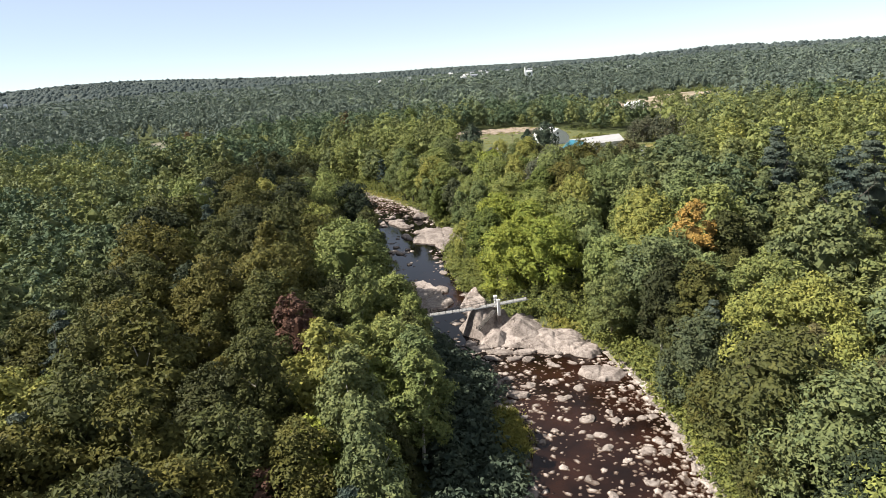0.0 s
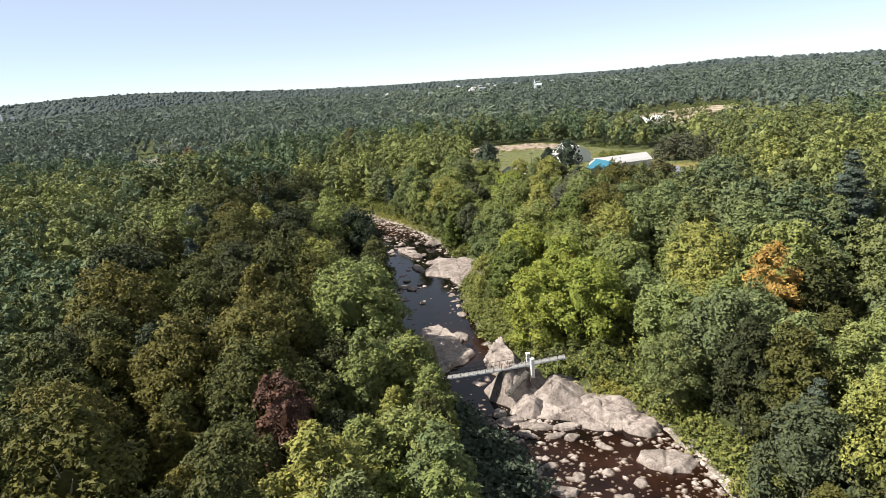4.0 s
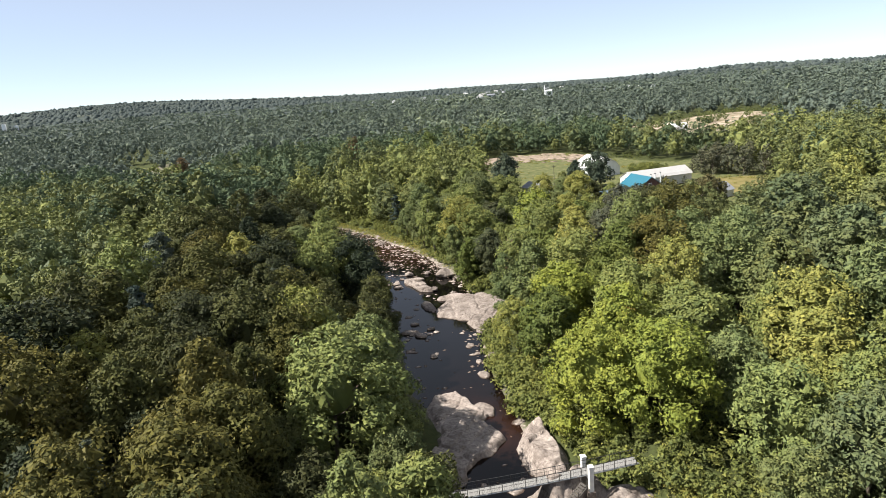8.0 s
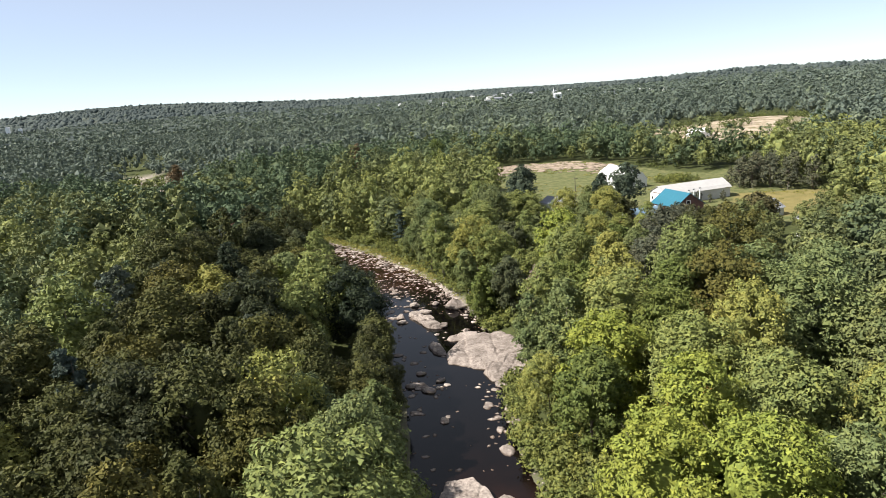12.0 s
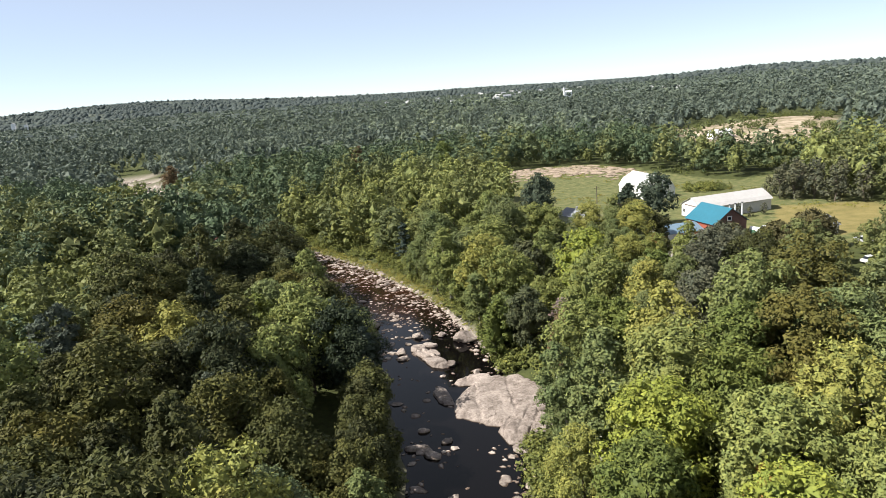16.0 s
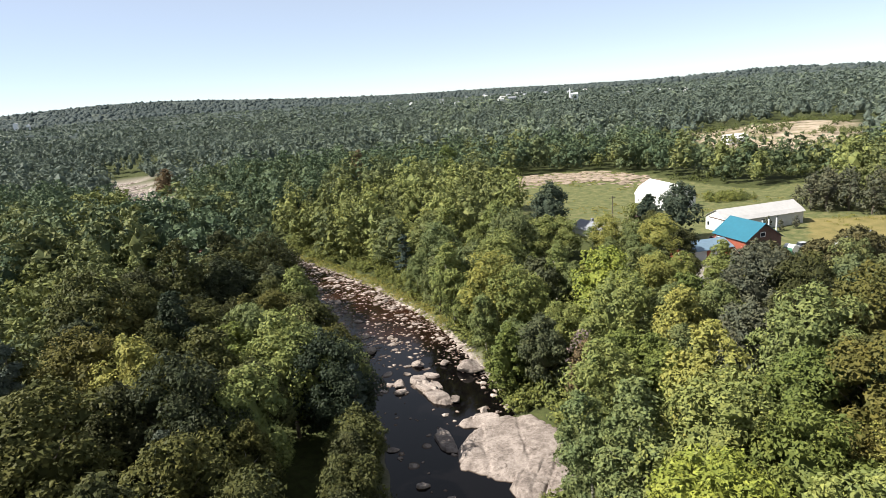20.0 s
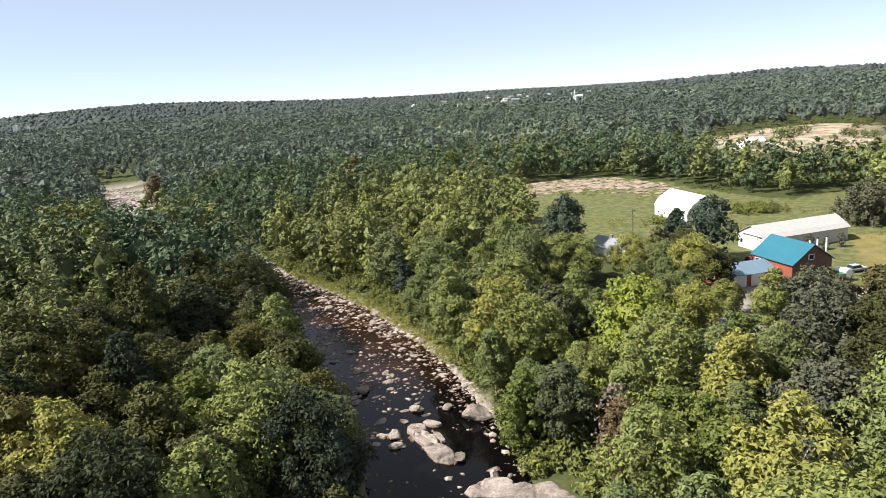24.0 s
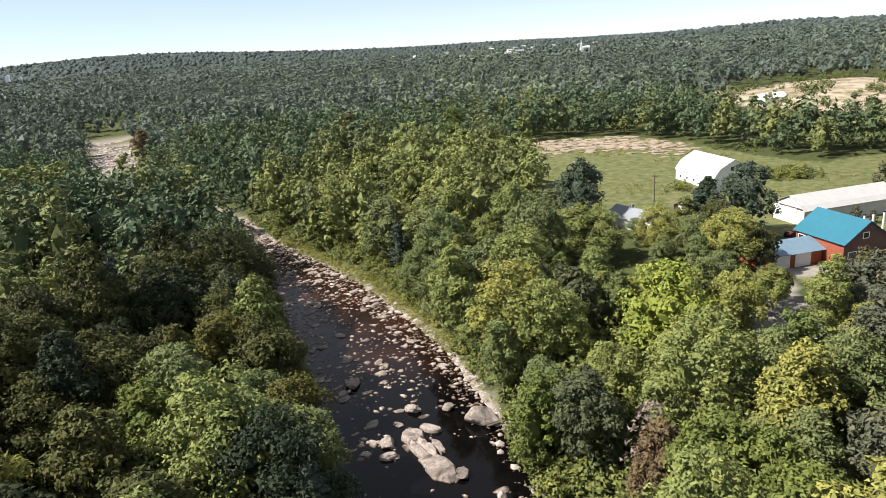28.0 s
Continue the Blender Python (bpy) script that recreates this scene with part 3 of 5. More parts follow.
def open_ground(x, y):
    free = np.zeros(np.shape(x), bool)
    for poly in (BARE_ROCK, BIGSLAB, LEFTROCK, GRASSY, FIELD, PIT, BRIDGE_WAY, YARD, MAPLES, PIT_EDGE):
        free |= inside(x, y, poly)
    return free


def path_gap(x, y):
    """Distance from the line of flight over the river."""
    k = np.clip((y + 78) / 188, 0, 1)
    return np.hypot(x - (-8 - 16 * k), y - (-78 + 188 * k))


def seen_wedge(x, y):
    return np.abs(x + 12) < 30 + 0.78 * (y + 124)


# trees that stand out by colour or shape: name, leaf, shape, x, y, height, width, label
GOLD = "maple with bright yellow-green early autumn leaves above the footbridge"
LONE = [
    ("yellow_maple", leaf_yellow, "round", 3.6, 14.5, 17.0, 13.5, GOLD),
    ("yellow_maple", leaf_yellow, "round", 12.2, 10.5, 17.0, 14.0, GOLD),
    ("yellow_maple", leaf_yellow, "round", 10.0, 22.0, 19.0, 13.5, GOLD),
    ("yellow_maple", leaf_lime, "round", 0.5, 36.0, 16.0, 10.0, "yellow-green maple on the east bank above the pool"),
    ("yellow_maple", leaf_yellow, "round", 5.0, 44.5, 17.5, 13.5, "yellow-green maple on the east bank above the pool"),
    ("yellow_maple", leaf_lime, "round", 19.0, 57.5, 18.0, 12.0, "yellow-green maple on the east bank above the pool"),
    ("yellow_maple", leaf_lime, "round", 14.5, 47.0, 17.5, 13.0, "yellow-green maple on the east bank above the pool"),
    ("orange_maple", leaf_orange, "round", 37.5, -6.0, 22.0, 8.0, "maple with a glowing orange autumn crown among green trees"),
    ("orange_maple", leaf_orange, "round", 12.6, 33.0, 12.0, 6.0, "small maple turning orange beside the yellow maples"),
    ("red_maple", leaf_red, "round", -32.5, -34.0, 16.0, 6.5, "maple with dull red-brown leaves in the west wood"),
    ("red_maple", leaf_red, "round", -28.0, -71.5, 12.5, 4.5, "small maple with scarlet leaf tips in the west wood"),
    ("yellow_maple", leaf_yellow, "round", -25.5, -62.0, 13.0, 6.0, "small maple turning yellow in the west wood"),
    ("lime_birch", leaf_lime, "column", -19.0, -49.0, 15.0, 6.5, "birch with fresh yellow-green leaves at the wood's edge"),
    ("lime_birch", leaf_lime, "column", -17.5, -66.0, 14.0, 6.0, "birch with fresh yellow-green leaves at the wood's edge"),
    ("cedar", leaf_olive, "column", 31.0, -49.5, 15.0, 5.6, "tall columnar cedar with olive-green sprays"),
    ("cedar", leaf_olive, "column", 36.0, -50.5, 16.0, 6.0, "tall columnar cedar with olive-green sprays"),
    ("cedar", leaf_olive, "column", 33.5, -58.5, 12.5, 6.0, "tall columnar cedar with olive-green sprays"),
    ("cedar", leaf_olive, "column", 40.5, -58.0, 15.0, 7.0, "tall columnar cedar with olive-green sprays"),
    ("dome_tree", leaf_dome, "round", 27.0, -37.5, 14.5, 12.5, "wide dome-shaped dark green tree on the east bank"),
    ("white_pine", leaf_pine, "cone", 72.0, 30.0, 27.0, 14.0, "large white pine with layered blue-green boughs"),
    ("white_pine", leaf_pine, "cone", 73.0, 5.0, 26.0, 15.0, "large white pine with layered blue-green boughs"),
    ("white_pine", leaf_pine, "cone", 84.0, 14.0, 27.0, 15.0, "large white pine with layered blue-green boughs"),
    ("cone_tree", leaf_dark, "column", 3.3, 166.5, 15.0, 9.5, "dark green cone-shaped tree alone at the meadow's edge"),
    ("yard_tree", leaf_dark, "round", 33.6, 154.0, 15.0, 11.0, "dense dark green tree standing in the farmyard"),
    ("yard_spruce", leaf_dark, "column", 26.6, 155.0, 12.0, 5.0, "dark narrow spruce beside the farmyard tree"),
    ("ash_tree", leaf_olive, "round", 41.5, 120.5, 7.5, 9.0, "rounded grey-green tree in front of the garage"),
    ("ash_tree", leaf_olive, "round", 51.5, 117.0, 7.5, 9.0, "rounded grey-green tree beside the yard drive"),
    ("ash_tree", leaf_olive, "round", 60.0, 122.0, 9.0, 9.5, "rounded grey-green tree beside the yard drive"),
    ("yellow_maple", leaf_lime, "column", -13.0, 97.0, 12.5, 6.0, "small yellow-green tree leaning over the bank"),
    ("lime_birch", leaf_lime, "column", -10.5, 102.5, 10.0, 7.0, "birch with fresh yellow-green leaves on the east bank"),
    ("lime_birch", leaf_lime, "column", 8.0, 76.0, 15.0, 7.0, "birch with fresh yellow-green leaves on the east bank"),
    ("brown_tree", leaf_rust, "column", -204.0, 377.0, 20.0, 13.0, "tree turning rusty orange where the far river bends"),
    ("yellow_maple", leaf_lime, "round", -29.0, 273.0, 19.0, 12.0, "tall yellow-green tree above the wood"),
    ("brown_tree", leaf_rust, "round", -68.0, 279.0, 19.0, 7.0, "tree with a red-brown top above the wood"),
    ("yellow_maple", leaf_yellow, "round", 7.8, 111.5, 15.0, 14.5, "large maple turning yellow-green beside the farmyard"),
    ("lime_birch", leaf_lime, "column", -11.7, 98.9, 13.0, 5.5, "birch with fresh yellow-green leaves on the east bank"),
    ("yellow_maple", leaf_lime, "round", 3.5, 81.2, 15.0, 8.5, "yellow-green maple in the riverside wood"),
    ("yellow_maple", leaf_lime, "round", 8.3, 72.0, 15.0, 8.5, "yellow-green maple in the riverside wood"),
    ("yellow_maple", leaf_lime, "round", 18.8, 95.4, 12.0, 8.0, "yellow-green maple in the riverside wood"),
    ("grey_poplar", leaf_grey_green, "round", 36.4, 112.6, 9.5, 11.0, "broad grey-green poplar in front of the red house"),
    ("grey_poplar", leaf_grey_green, "round", 27.7, 92.3, 15.0, 10.0, "broad grey-green poplar with a pale trunk"),
    ("grey_poplar", leaf_grey_green, "round", 19.9, 73.9, 16.0, 11.0, "broad grey-green poplar with a pale trunk"),
    ("rust_tree", leaf_rust, "column", -0.6, 83.8, 13.0, 6.0, "narrow tree with brownish leaves in the riverside wood"),
    ("dark_ash", leaf_dome, "round", -5.9, 94.2, 15.0, 8.5, "dark green ash above the east bank"),
    ("dark_ash", leaf_dome, "round", -4.0, 125.8, 13.0, 8.5, "dark green ash above the east bank"),
    ("yellow_maple", leaf_lime, "round", -56.7, 87.6, 16.0, 8.0, "small maple turning yellow-green in the west wood"),
    ("brown_tree", leaf_red, "round", -86.7, 154.5, 15.0, 8.0, "tree with thin red-brown leaves in the west wood"),
    ("bright_maple", leaf_green_lit, "round", -57.0, 96.4, 17.0, 11.0, "maple with sunlit mid-green leaves in the west wood"),
    ("bright_maple", leaf_green_lit, "round", -45.5, 88.1, 16.0, 9.0, "maple with sunlit mid-green leaves in the west wood"),
    ("bright_maple", leaf_green_lit, "round", -47.4, 65.0, 18.0, 11.0, "maple with sunlit mid-green leaves in the west wood"),
    ("bright_maple", leaf_green_lit, "round", -63.4, 70.4, 18.0, 11.0, "maple with sunlit mid-green leaves in the west wood"),
    ("dark_ash", leaf_dome, "round", -61.9, 128.5, 16.0, 9.0, "dense blue-green tree at the wood's edge"),
    ("birch_dead", leaf_grey, "column", -1.0, 86.0, 14.0, 5.0, "thin grey birch, half bare, on the east bank"),
]
for i, (name, leafy, shape, x, y, h, w, label) in enumerate(LONE):
    cone = shape == "cone"
    thin = name == "birch_dead"
    far = y > 100
    data = crown(300 + i, h, w, 80 if cone else 56, 700 if thin else 4200 if far else int(74 * w * h ** 0.85), 0.36 if far else 0.275, shape, core=0 if thin else 0.62, base=0.12 if cone or w > 11 else 0.2)
    if not thin:
        data = joined(hull(300 + i, h, w, 2, shape, 0.2, 0.6, 0.5), data)
    m = pose(x, y, float(land(x, y)) - 0.15, 0, 0, 40 * i)
    make_tree(name, trunk_mesh(300 + i, h, w, shape, bark_pale if "birch" in name or "poplar" in name else bark), crown_mesh(data, leafy), m, label, "tree")
LONE_AT = np.array([(t[3], t[4], t[6]) for t in LONE])


def clear_of_lone(x, y, room=0.42):
    d = np.hypot(np.asarray(x)[:, None] - LONE_AT[:, 0], np.asarray(y)[:, None] - LONE_AT[:, 1])
    return (d > LONE_AT[:, 2] * room + 1.2).all(1)


# the western trees end along this line: y, x
WEST_EDGE = np.array([(-108, -14), (-72, -13.5), (-55, -9.5), (-39, -9.8), (-20, -12.5), (-5, -15.5), (8, -19), (20, -22.5), (40, -25.5), (60, -28), (81, -33), (97, -40), (111, -46), (124, -50.5), (140, -59), (153, -66), (178, -78)], float)


def west_room(x, y):
    """Metres from a place to the line where the western wood ends."""
    return np.interp(y, WEST_EDGE[:, 0], WEST_EDGE[:, 1]) - x


near = spots(-84, 84, -108, 176, 8.3, 11)
fringe_y = np.arange(-104, 174, 6.6)
fringe_y = fringe_y + np.random.default_rng(3).uniform(-1.6, 1.6, len(fringe_y))
fringe = np.stack([west_room(np.zeros(len(fringe_y)), fringe_y) - 4.4 - 2.2 * (np.arange(len(fringe_y)) % 3 == 1), fringe_y], 1)
bare = (river_gap(near[:, 0], near[:, 1])[1] > 0) | (west_room(near[:, 0], near[:, 1]) > 9.5)
near = np.concatenate([near[bare], fringe])
g, side = river_gap(near[:, 0], near[:, 1])
ok = (g > np.where(side < 0, -3.0, np.where((near[:, 1] > 22) & (near[:, 1] < 105), 1.6, 3.0))) & ~open_ground(near[:, 0], near[:, 1]) & seen_wedge(near[:, 0], near[:, 1]) & clear_of_lone(near[:, 0], near[:, 1])
near = near[ok]
order = np.argsort(path_gap(near[:, 0], near[:, 1]))

KINDS = [("round", 16.5, 11.0), ("round", 18.5, 12.2), ("round", 14.5, 10.0), ("column", 18.5, 8.0), ("column", 16.0, 7.4), ("round", 19.0, 12.8), ("cone", 17.0, 7.8)]
trunks = [trunk_mesh(50 + i, h, w, s, bark_pale if s == "column" else bark) for i, (s, h, w) in enumerate(KINDS)]
fine_crowns = [joined(hull(60 + i, h, w, 2, s, 0.2, 0.6, 0.36), crown(60 + i, h, w, 48, 8000, 0.275, s, lump=1.08)) for i, (s, h, w) in enumerate(KINDS)]
loose_crowns = [joined(hull(70 + i, h, w, 2, s, 0.2, 0.6, 0.36), crown(70 + i, h, w, 44, 4900, 0.345, s, lump=1.08)) for i, (s, h, w) in enumerate(KINDS)]
rich_west, rich_east = [[[crown_mesh(c, leaf_pine if KINDS[i][0] == "cone" else leafy) for i, c in enumerate(crowns)] for crowns in (fine_crowns, loose_crowns)] for leafy in (leaf_green_dim, leaf_green_lit)]
rng = np.random.default_rng(5)
NAMES = {"round": ("maple_tree", "broad green maple with a rounded leafy crown in the riverside wood", "woodland maples"),
         "column": ("birch_tree", "slender pale-trunked birch with a narrow green crown in the wood", "woodland birches"),
         "cone": ("fir_tree", "dark pointed fir among the hardwoods", "woodland firs")}
WEIGHTS = np.array([0.17, 0.13, 0.16, 0.19, 0.18, 0.12, 0.05])
rest_near = []
for n, i in enumerate(order):
    x, y = near[i]
    k = int(rng.choice(len(KINDS), p=WEIGHTS))
    gap = float(river_gap(x, y)[0])
    west = river_gap(x, y)[1] < 0
    s = (rng.uniform(0.62, 0.86) if rng.random() < 0.4 else rng.uniform(0.88, 1.2)) * (0.74 if gap < 5 and not west and y < 125 else 1.0)
    if west and west_room(x, y) < 6.5:
        s = (0.86 + 0.2 * rng.random()) * (0.72 if 0 < y < 38 else 1.0)
    if 8 < x < 26 and 122 < y < 158:
        s *= 0.55
    elif -6 < x < 28 and 104 < y < 150:
        s *= 0.6
    elif x > -6 and y > 108:
        s *= 0.46
    elif x > 12 and y > 90:
        s *= 0.72
    elif x > 0 and y > 70:
        s *= 0.85
    if n < 350:
        name, label, group = NAMES[KINDS[k][0]]
        m = pose(x, y, float(land(x, y)) - 0.15, rng.uniform(-5, 5), rng.uniform(-5, 5), rng.uniform(0, 360)) @ Matrix.Diagonal((s * rng.uniform(0.88, 1.15), s * rng.uniform(0.88, 1.15), s, 1))
        # riverside trees mostly get the sun-lightened leaves, those farther out the darkened ones
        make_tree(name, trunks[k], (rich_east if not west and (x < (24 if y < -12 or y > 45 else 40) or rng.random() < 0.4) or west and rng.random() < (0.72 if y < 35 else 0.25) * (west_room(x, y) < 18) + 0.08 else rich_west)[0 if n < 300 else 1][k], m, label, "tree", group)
    else:
        rest_near.append((x, y, s))


def wood(name, places, scales, variants, mat, label, seed, lo=0.0, hi=1.0, sink=0.15, category="trees", tip=0.0):
    """Many plants joined into one mesh: what nobody could count."""
    rng = np.random.default_rng(seed)
    co, tri, tn, soft, count = [], [], [], [], 0
    zs = land(places[:, 0], places[:, 1])
    which = rng.integers(len(variants), size=len(places))
    # tint rises eastward, falls westward: lit and shaded sides put into the colour
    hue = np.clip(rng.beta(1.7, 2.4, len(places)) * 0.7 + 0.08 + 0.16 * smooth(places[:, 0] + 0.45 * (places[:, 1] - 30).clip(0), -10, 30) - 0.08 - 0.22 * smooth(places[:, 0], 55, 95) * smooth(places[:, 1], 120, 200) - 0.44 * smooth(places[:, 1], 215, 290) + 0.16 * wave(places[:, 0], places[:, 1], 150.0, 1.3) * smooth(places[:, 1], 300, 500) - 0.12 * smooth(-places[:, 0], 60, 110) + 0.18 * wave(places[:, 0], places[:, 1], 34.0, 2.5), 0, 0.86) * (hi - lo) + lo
    for j in range(len(places)):
        v, f, sm = variants[which[j]]
        a, s = rng.uniform(0, 6.28), scales[j]
        c, n = math.cos(a) * s, math.sin(a) * s
        q = np.empty_like(v)
        q[:, 0], q[:, 1], q[:, 2] = v[:, 0] * c - v[:, 1] * n + places[j, 0], v[:, 0] * n + v[:, 1] * c + places[j, 1], v[:, 2] * s + zs[j] - sink
        co.append(q)
        tri.append(f + count)
        count += len(v)
        soft.append(sm)
        tn.append(np.full(len(v), hue[j]))
    ob = raw_mesh(name, np.concatenate(co), np.concatenate(tri), mat, smooth_shade=np.concatenate(soft), tint=np.concatenate(tn))
    return tagged(ob, label, category, kind="stuff")


mid_kinds = [joined(hull(80 + i, h, w, 1, s, 0.14, 0.6, 0.42), crown(80 + i, h, w, 36, 2300, 0.47, s, base=0.16)) for i, (s, h, w) in enumerate(KINDS)]
leafy_kinds = [joined(hull(85 + i, h, w, 1, s, 0.14, 0.6, 0.40), crown(85 + i, h, w, 24, 780, 0.60, s, lump=1.1, core=0.4, base=0.16)) for i, (s, h, w) in enumerate(KINDS + KINDS[:4])]
slim_kinds = [joined(hull(90 + i, h, w, 1, s, 0.14, 0.6, 0.44), crown(90 + i, h, w, 16, 380, 0.82, s, lump=1.3, core=0, base=0.18)) for i, (s, h, w) in enumerate(KINDS + KINDS[:3])]
far_kinds = [joined(hull(100 + i, h, w, 1, s, 0.14, 0.6, 0.58), crown(100 + i, h, w, 8, 78, 1.4, s, lump=1.6, core=0, base=0.4)) for i, (s, h, w) in enumerate(KINDS)]
dot_kinds = [crown(110 + i, h, w * 1.1, 2, 9, 2.6, s, lump=2.4, core=0.9, base=0.45) for i, (s, h, w) in enumerate(KINDS)]
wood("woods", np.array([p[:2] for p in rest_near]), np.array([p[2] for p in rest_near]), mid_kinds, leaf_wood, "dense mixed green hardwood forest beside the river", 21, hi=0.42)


def ring(x0, x1, y0, y1, gap, seed, lo, hi):
    p = spots(x0, x1, y0, y1, gap, seed)
    g, _ = river_gap(p[:, 0], p[:, 1])
    d = np.hypot(p[:, 0] + 13, p[:, 1])
    box_near = (np.abs(p[:, 0]) < 84) & (p[:, 1] < 176) & (p[:, 1] > -108)
    keep = (g > 2.5) & ~open_ground(p[:, 0], p[:, 1]) & seen_wedge(p[:, 0], p[:, 1]) & (d >= lo) & (d < hi) & ~box_near
    p = p[keep]
    return p[clear_of_lone(p[:, 0], p[:, 1], 0.3)]


rngs = np.random.default_rng(33)
p = ring(-400, 400, -80, 420, 8.6, 12, 0, 390)
sl = rngs.uniform(0.6, 1.15, len(p))
az = np.degrees(np.arctan2(p[:, 0] + 15, p[:, 1]))
away = np.hypot(p[:, 0] + 15, p[:, 1])
sl = np.where((az < -14) & (az > -26.5) & (away > 120) & (away < 285) & (river_gap(p[:, 0], p[:, 1])[1] < 0), sl * 0.35 + 1.06, sl)
sl = np.where((az < -26.5) & (az > -35) & (away > 190) & (away < 345), sl * 0.62, sl)
sl = np.where((p[:, 0] > -138) & (p[:, 0] < -98) & (p[:, 1] > 140) & (p[:, 1] < 188), 1.2 + 0.2 * sl, sl)
sl = np.where((p[:, 0] > 85) & (p[:, 1] > 250) & (p[:, 1] < 470), sl * 0.44, sl)
sl = np.where((p[:, 0] > 100) & (p[:, 0] < 165) & (p[:, 1] > 300) & (p[:, 1] < 405), sl * 0.45, sl)
close = away < 255
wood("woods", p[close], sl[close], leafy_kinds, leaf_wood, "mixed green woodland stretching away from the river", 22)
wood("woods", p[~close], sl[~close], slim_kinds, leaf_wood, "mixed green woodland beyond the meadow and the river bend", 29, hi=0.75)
p = spots(-170, 170, -200, 90, 9.5, 19)
p = p[~seen_wedge(p[:, 0], p[:, 1]) & (river_gap(p[:, 0], p[:, 1])[0] > 3)]
wood("woods", p, rngs.uniform(0.7, 1.1, len(p)), far_kinds, leaf_wood, "mixed green woodland on both sides of the river", 28)
p = ring(-900, 900, 120, 1000, 13.5, 13, 390, 980)
sf = rngs.uniform(0.62, 1.1, len(p))
sf = np.where(np.hypot(p[:, 0] - 132, p[:, 1] - 384) < 48, sf * 0.35, sf)
wood("woods", p, sf, far_kinds, leaf_far_haze, "distant green forest canopy", 23)
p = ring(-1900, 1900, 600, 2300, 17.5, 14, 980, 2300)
wood("woods", p, rngs.uniform(0.7, 1.2, len(p)), dot_kinds, leaf_far_haze, "far forest fading towards the hills", 24)
hill_kinds = [hull(115 + i, h * 1.1, w * 1.45, 1, s, 0.1, 0.9, 1.0, True) for i, (s, h, w) in enumerate(KINDS)]
p = np.stack([rngs.uniform(-2600, 2600, 20000), rngs.uniform(1500, 3700, 20000)], 1)
away = np.hypot(p[:, 0] + 13, p[:, 1])
p = p[(away > 2250) & (away < 3700) & seen_wedge(p[:, 0], p[:, 1])]
wood("woods", p, rngs.uniform(0.7, 1.3, len(p)), hill_kinds, leaf_hill_haze, "far forest on the low hills", 30, lo=0.2)


# leaf colour here carries the distance haze too
def canopy():
    """Forest beyond the single trees: an uneven roof of leaves to the horizon."""
    xs = graded(-2900, 1500, 24, -4500, 4500, 1.05)
    ys = graded(960, 4000, 24, 950, 4600, 1.05)
    nz = np.random.default_rng(8)

    def z(x, y):
        r = np.hypot(x, y)
        return land(x, y) + 9.5 + nz.uniform(-6.5, 6.5, x.shape) + 2 * wave(x, y, 80, 3.0) - 16 * (1 - smooth(r, 1150, 1300))

    ob = sheet("distant_woods", xs, ys, z, leaf_hill_haze, {"tint": lambda x, y: np.clip(0.4 + 0.25 * wave(x, y, 200, 5.0) + nz.uniform(-0.4, 0.4, x.shape), 0, 1)})
    ob.data.polygons.foreach_set("use_smooth", np.zeros(len(ob.data.polygons), bool))
    return ob


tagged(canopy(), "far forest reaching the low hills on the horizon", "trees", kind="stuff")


# shrubs and long grass along the water and the wood's edge
def bank_places(n, seed, lo, hi, y0, y1, want):
    rng = np.random.default_rng(seed)
    x, y = rng.uniform(-130, 60, n), rng.uniform(y0, y1, n)
    g, s = river_gap(x, y)
    keep = (g > lo) & (g < hi) & ((s > 0) if want > 0 else (s < 0) if want < 0 else True)
    keep &= ~(inside(x, y, BARE_ROCK) | inside(x, y, BIGSLAB) | inside(x, y, LEFTROCK) | inside(x, y, BRIDGE_WAY))
    return np.stack([x[keep], y[keep]], 1)


bush_kinds = [crown(120 + i, 2.6, 3.2, 6, 90, 0.26, "round", base=0.1, lump=1.6) for i in range(4)]
tuft_kinds = [crown(130 + i, 0.7, 1.5, 4, 44, 0.26, "round", base=0.1, core=0, narrow=0.16, lift=1.6, lump=1.6) for i in range(3)]
p = np.concatenate([bank_places(5200, 41, 1.6, 5.5, -105, 240, 1), bank_places(16000, 46, 0.9, 6.0, -70, 20, 1), bank_places(22000, 44, 0.0, 3.2, 24, 100, 1), bank_places(6000, 45, 1.2, 8.0, 100, 235, 1), bank_places(9000, 47, 6.5, 15.0, 122, 238, 1), bank_places(2600, 42, 0.3, 2.6, -105, 240, -1)])
rngq = np.random.default_rng(6)
q = np.stack([rngq.uniform(-6, 27, 1000), rngq.uniform(-14, 46, 1000)], 1)
q = q[~inside(q[:, 0], q[:, 1], BARE_ROCK) & ~inside(q[:, 0], q[:, 1], BRIDGE_WAY) & (river_gap(q[:, 0], q[:, 1])[0] > np.where(q[:, 1] > 23, 0.2, 1.5)) & (river_gap(q[:, 0], q[:, 1])[0] < 14)]
p = np.concatenate([p, q])
p = p[~inside(p[:, 0], p[:, 1], GRASSY) & ~inside(p[:, 0] - 1.5, p[:, 1] - 1.0, GRASSY)]
wood("shrubs", p, np.random.default_rng(1).uniform(0.5, 1.25, len(p)), bush_kinds, leaf_shrub, "low green alder and willow shrubs along the river bank", 25, category="shrubs")
# added thicket; its dark leaves stand in for deep shade along the west bank
rngt = np.random.default_rng(12)
y = rngt.uniform(-104, 0, 1100)
x = np.interp(y, WEST_EDGE[:, 0], WEST_EDGE[:, 1]) - 3 + rngt.uniform(0, 14, len(y))
keep = ~((x > -5) & (y > -48) & (y < -31)) & (river_gap(x, y)[0] > 0.2) & (river_gap(x, y)[1] < 0) & ~inside(x, y, BRIDGE_WAY) & ~inside(x, y, BARE_ROCK)
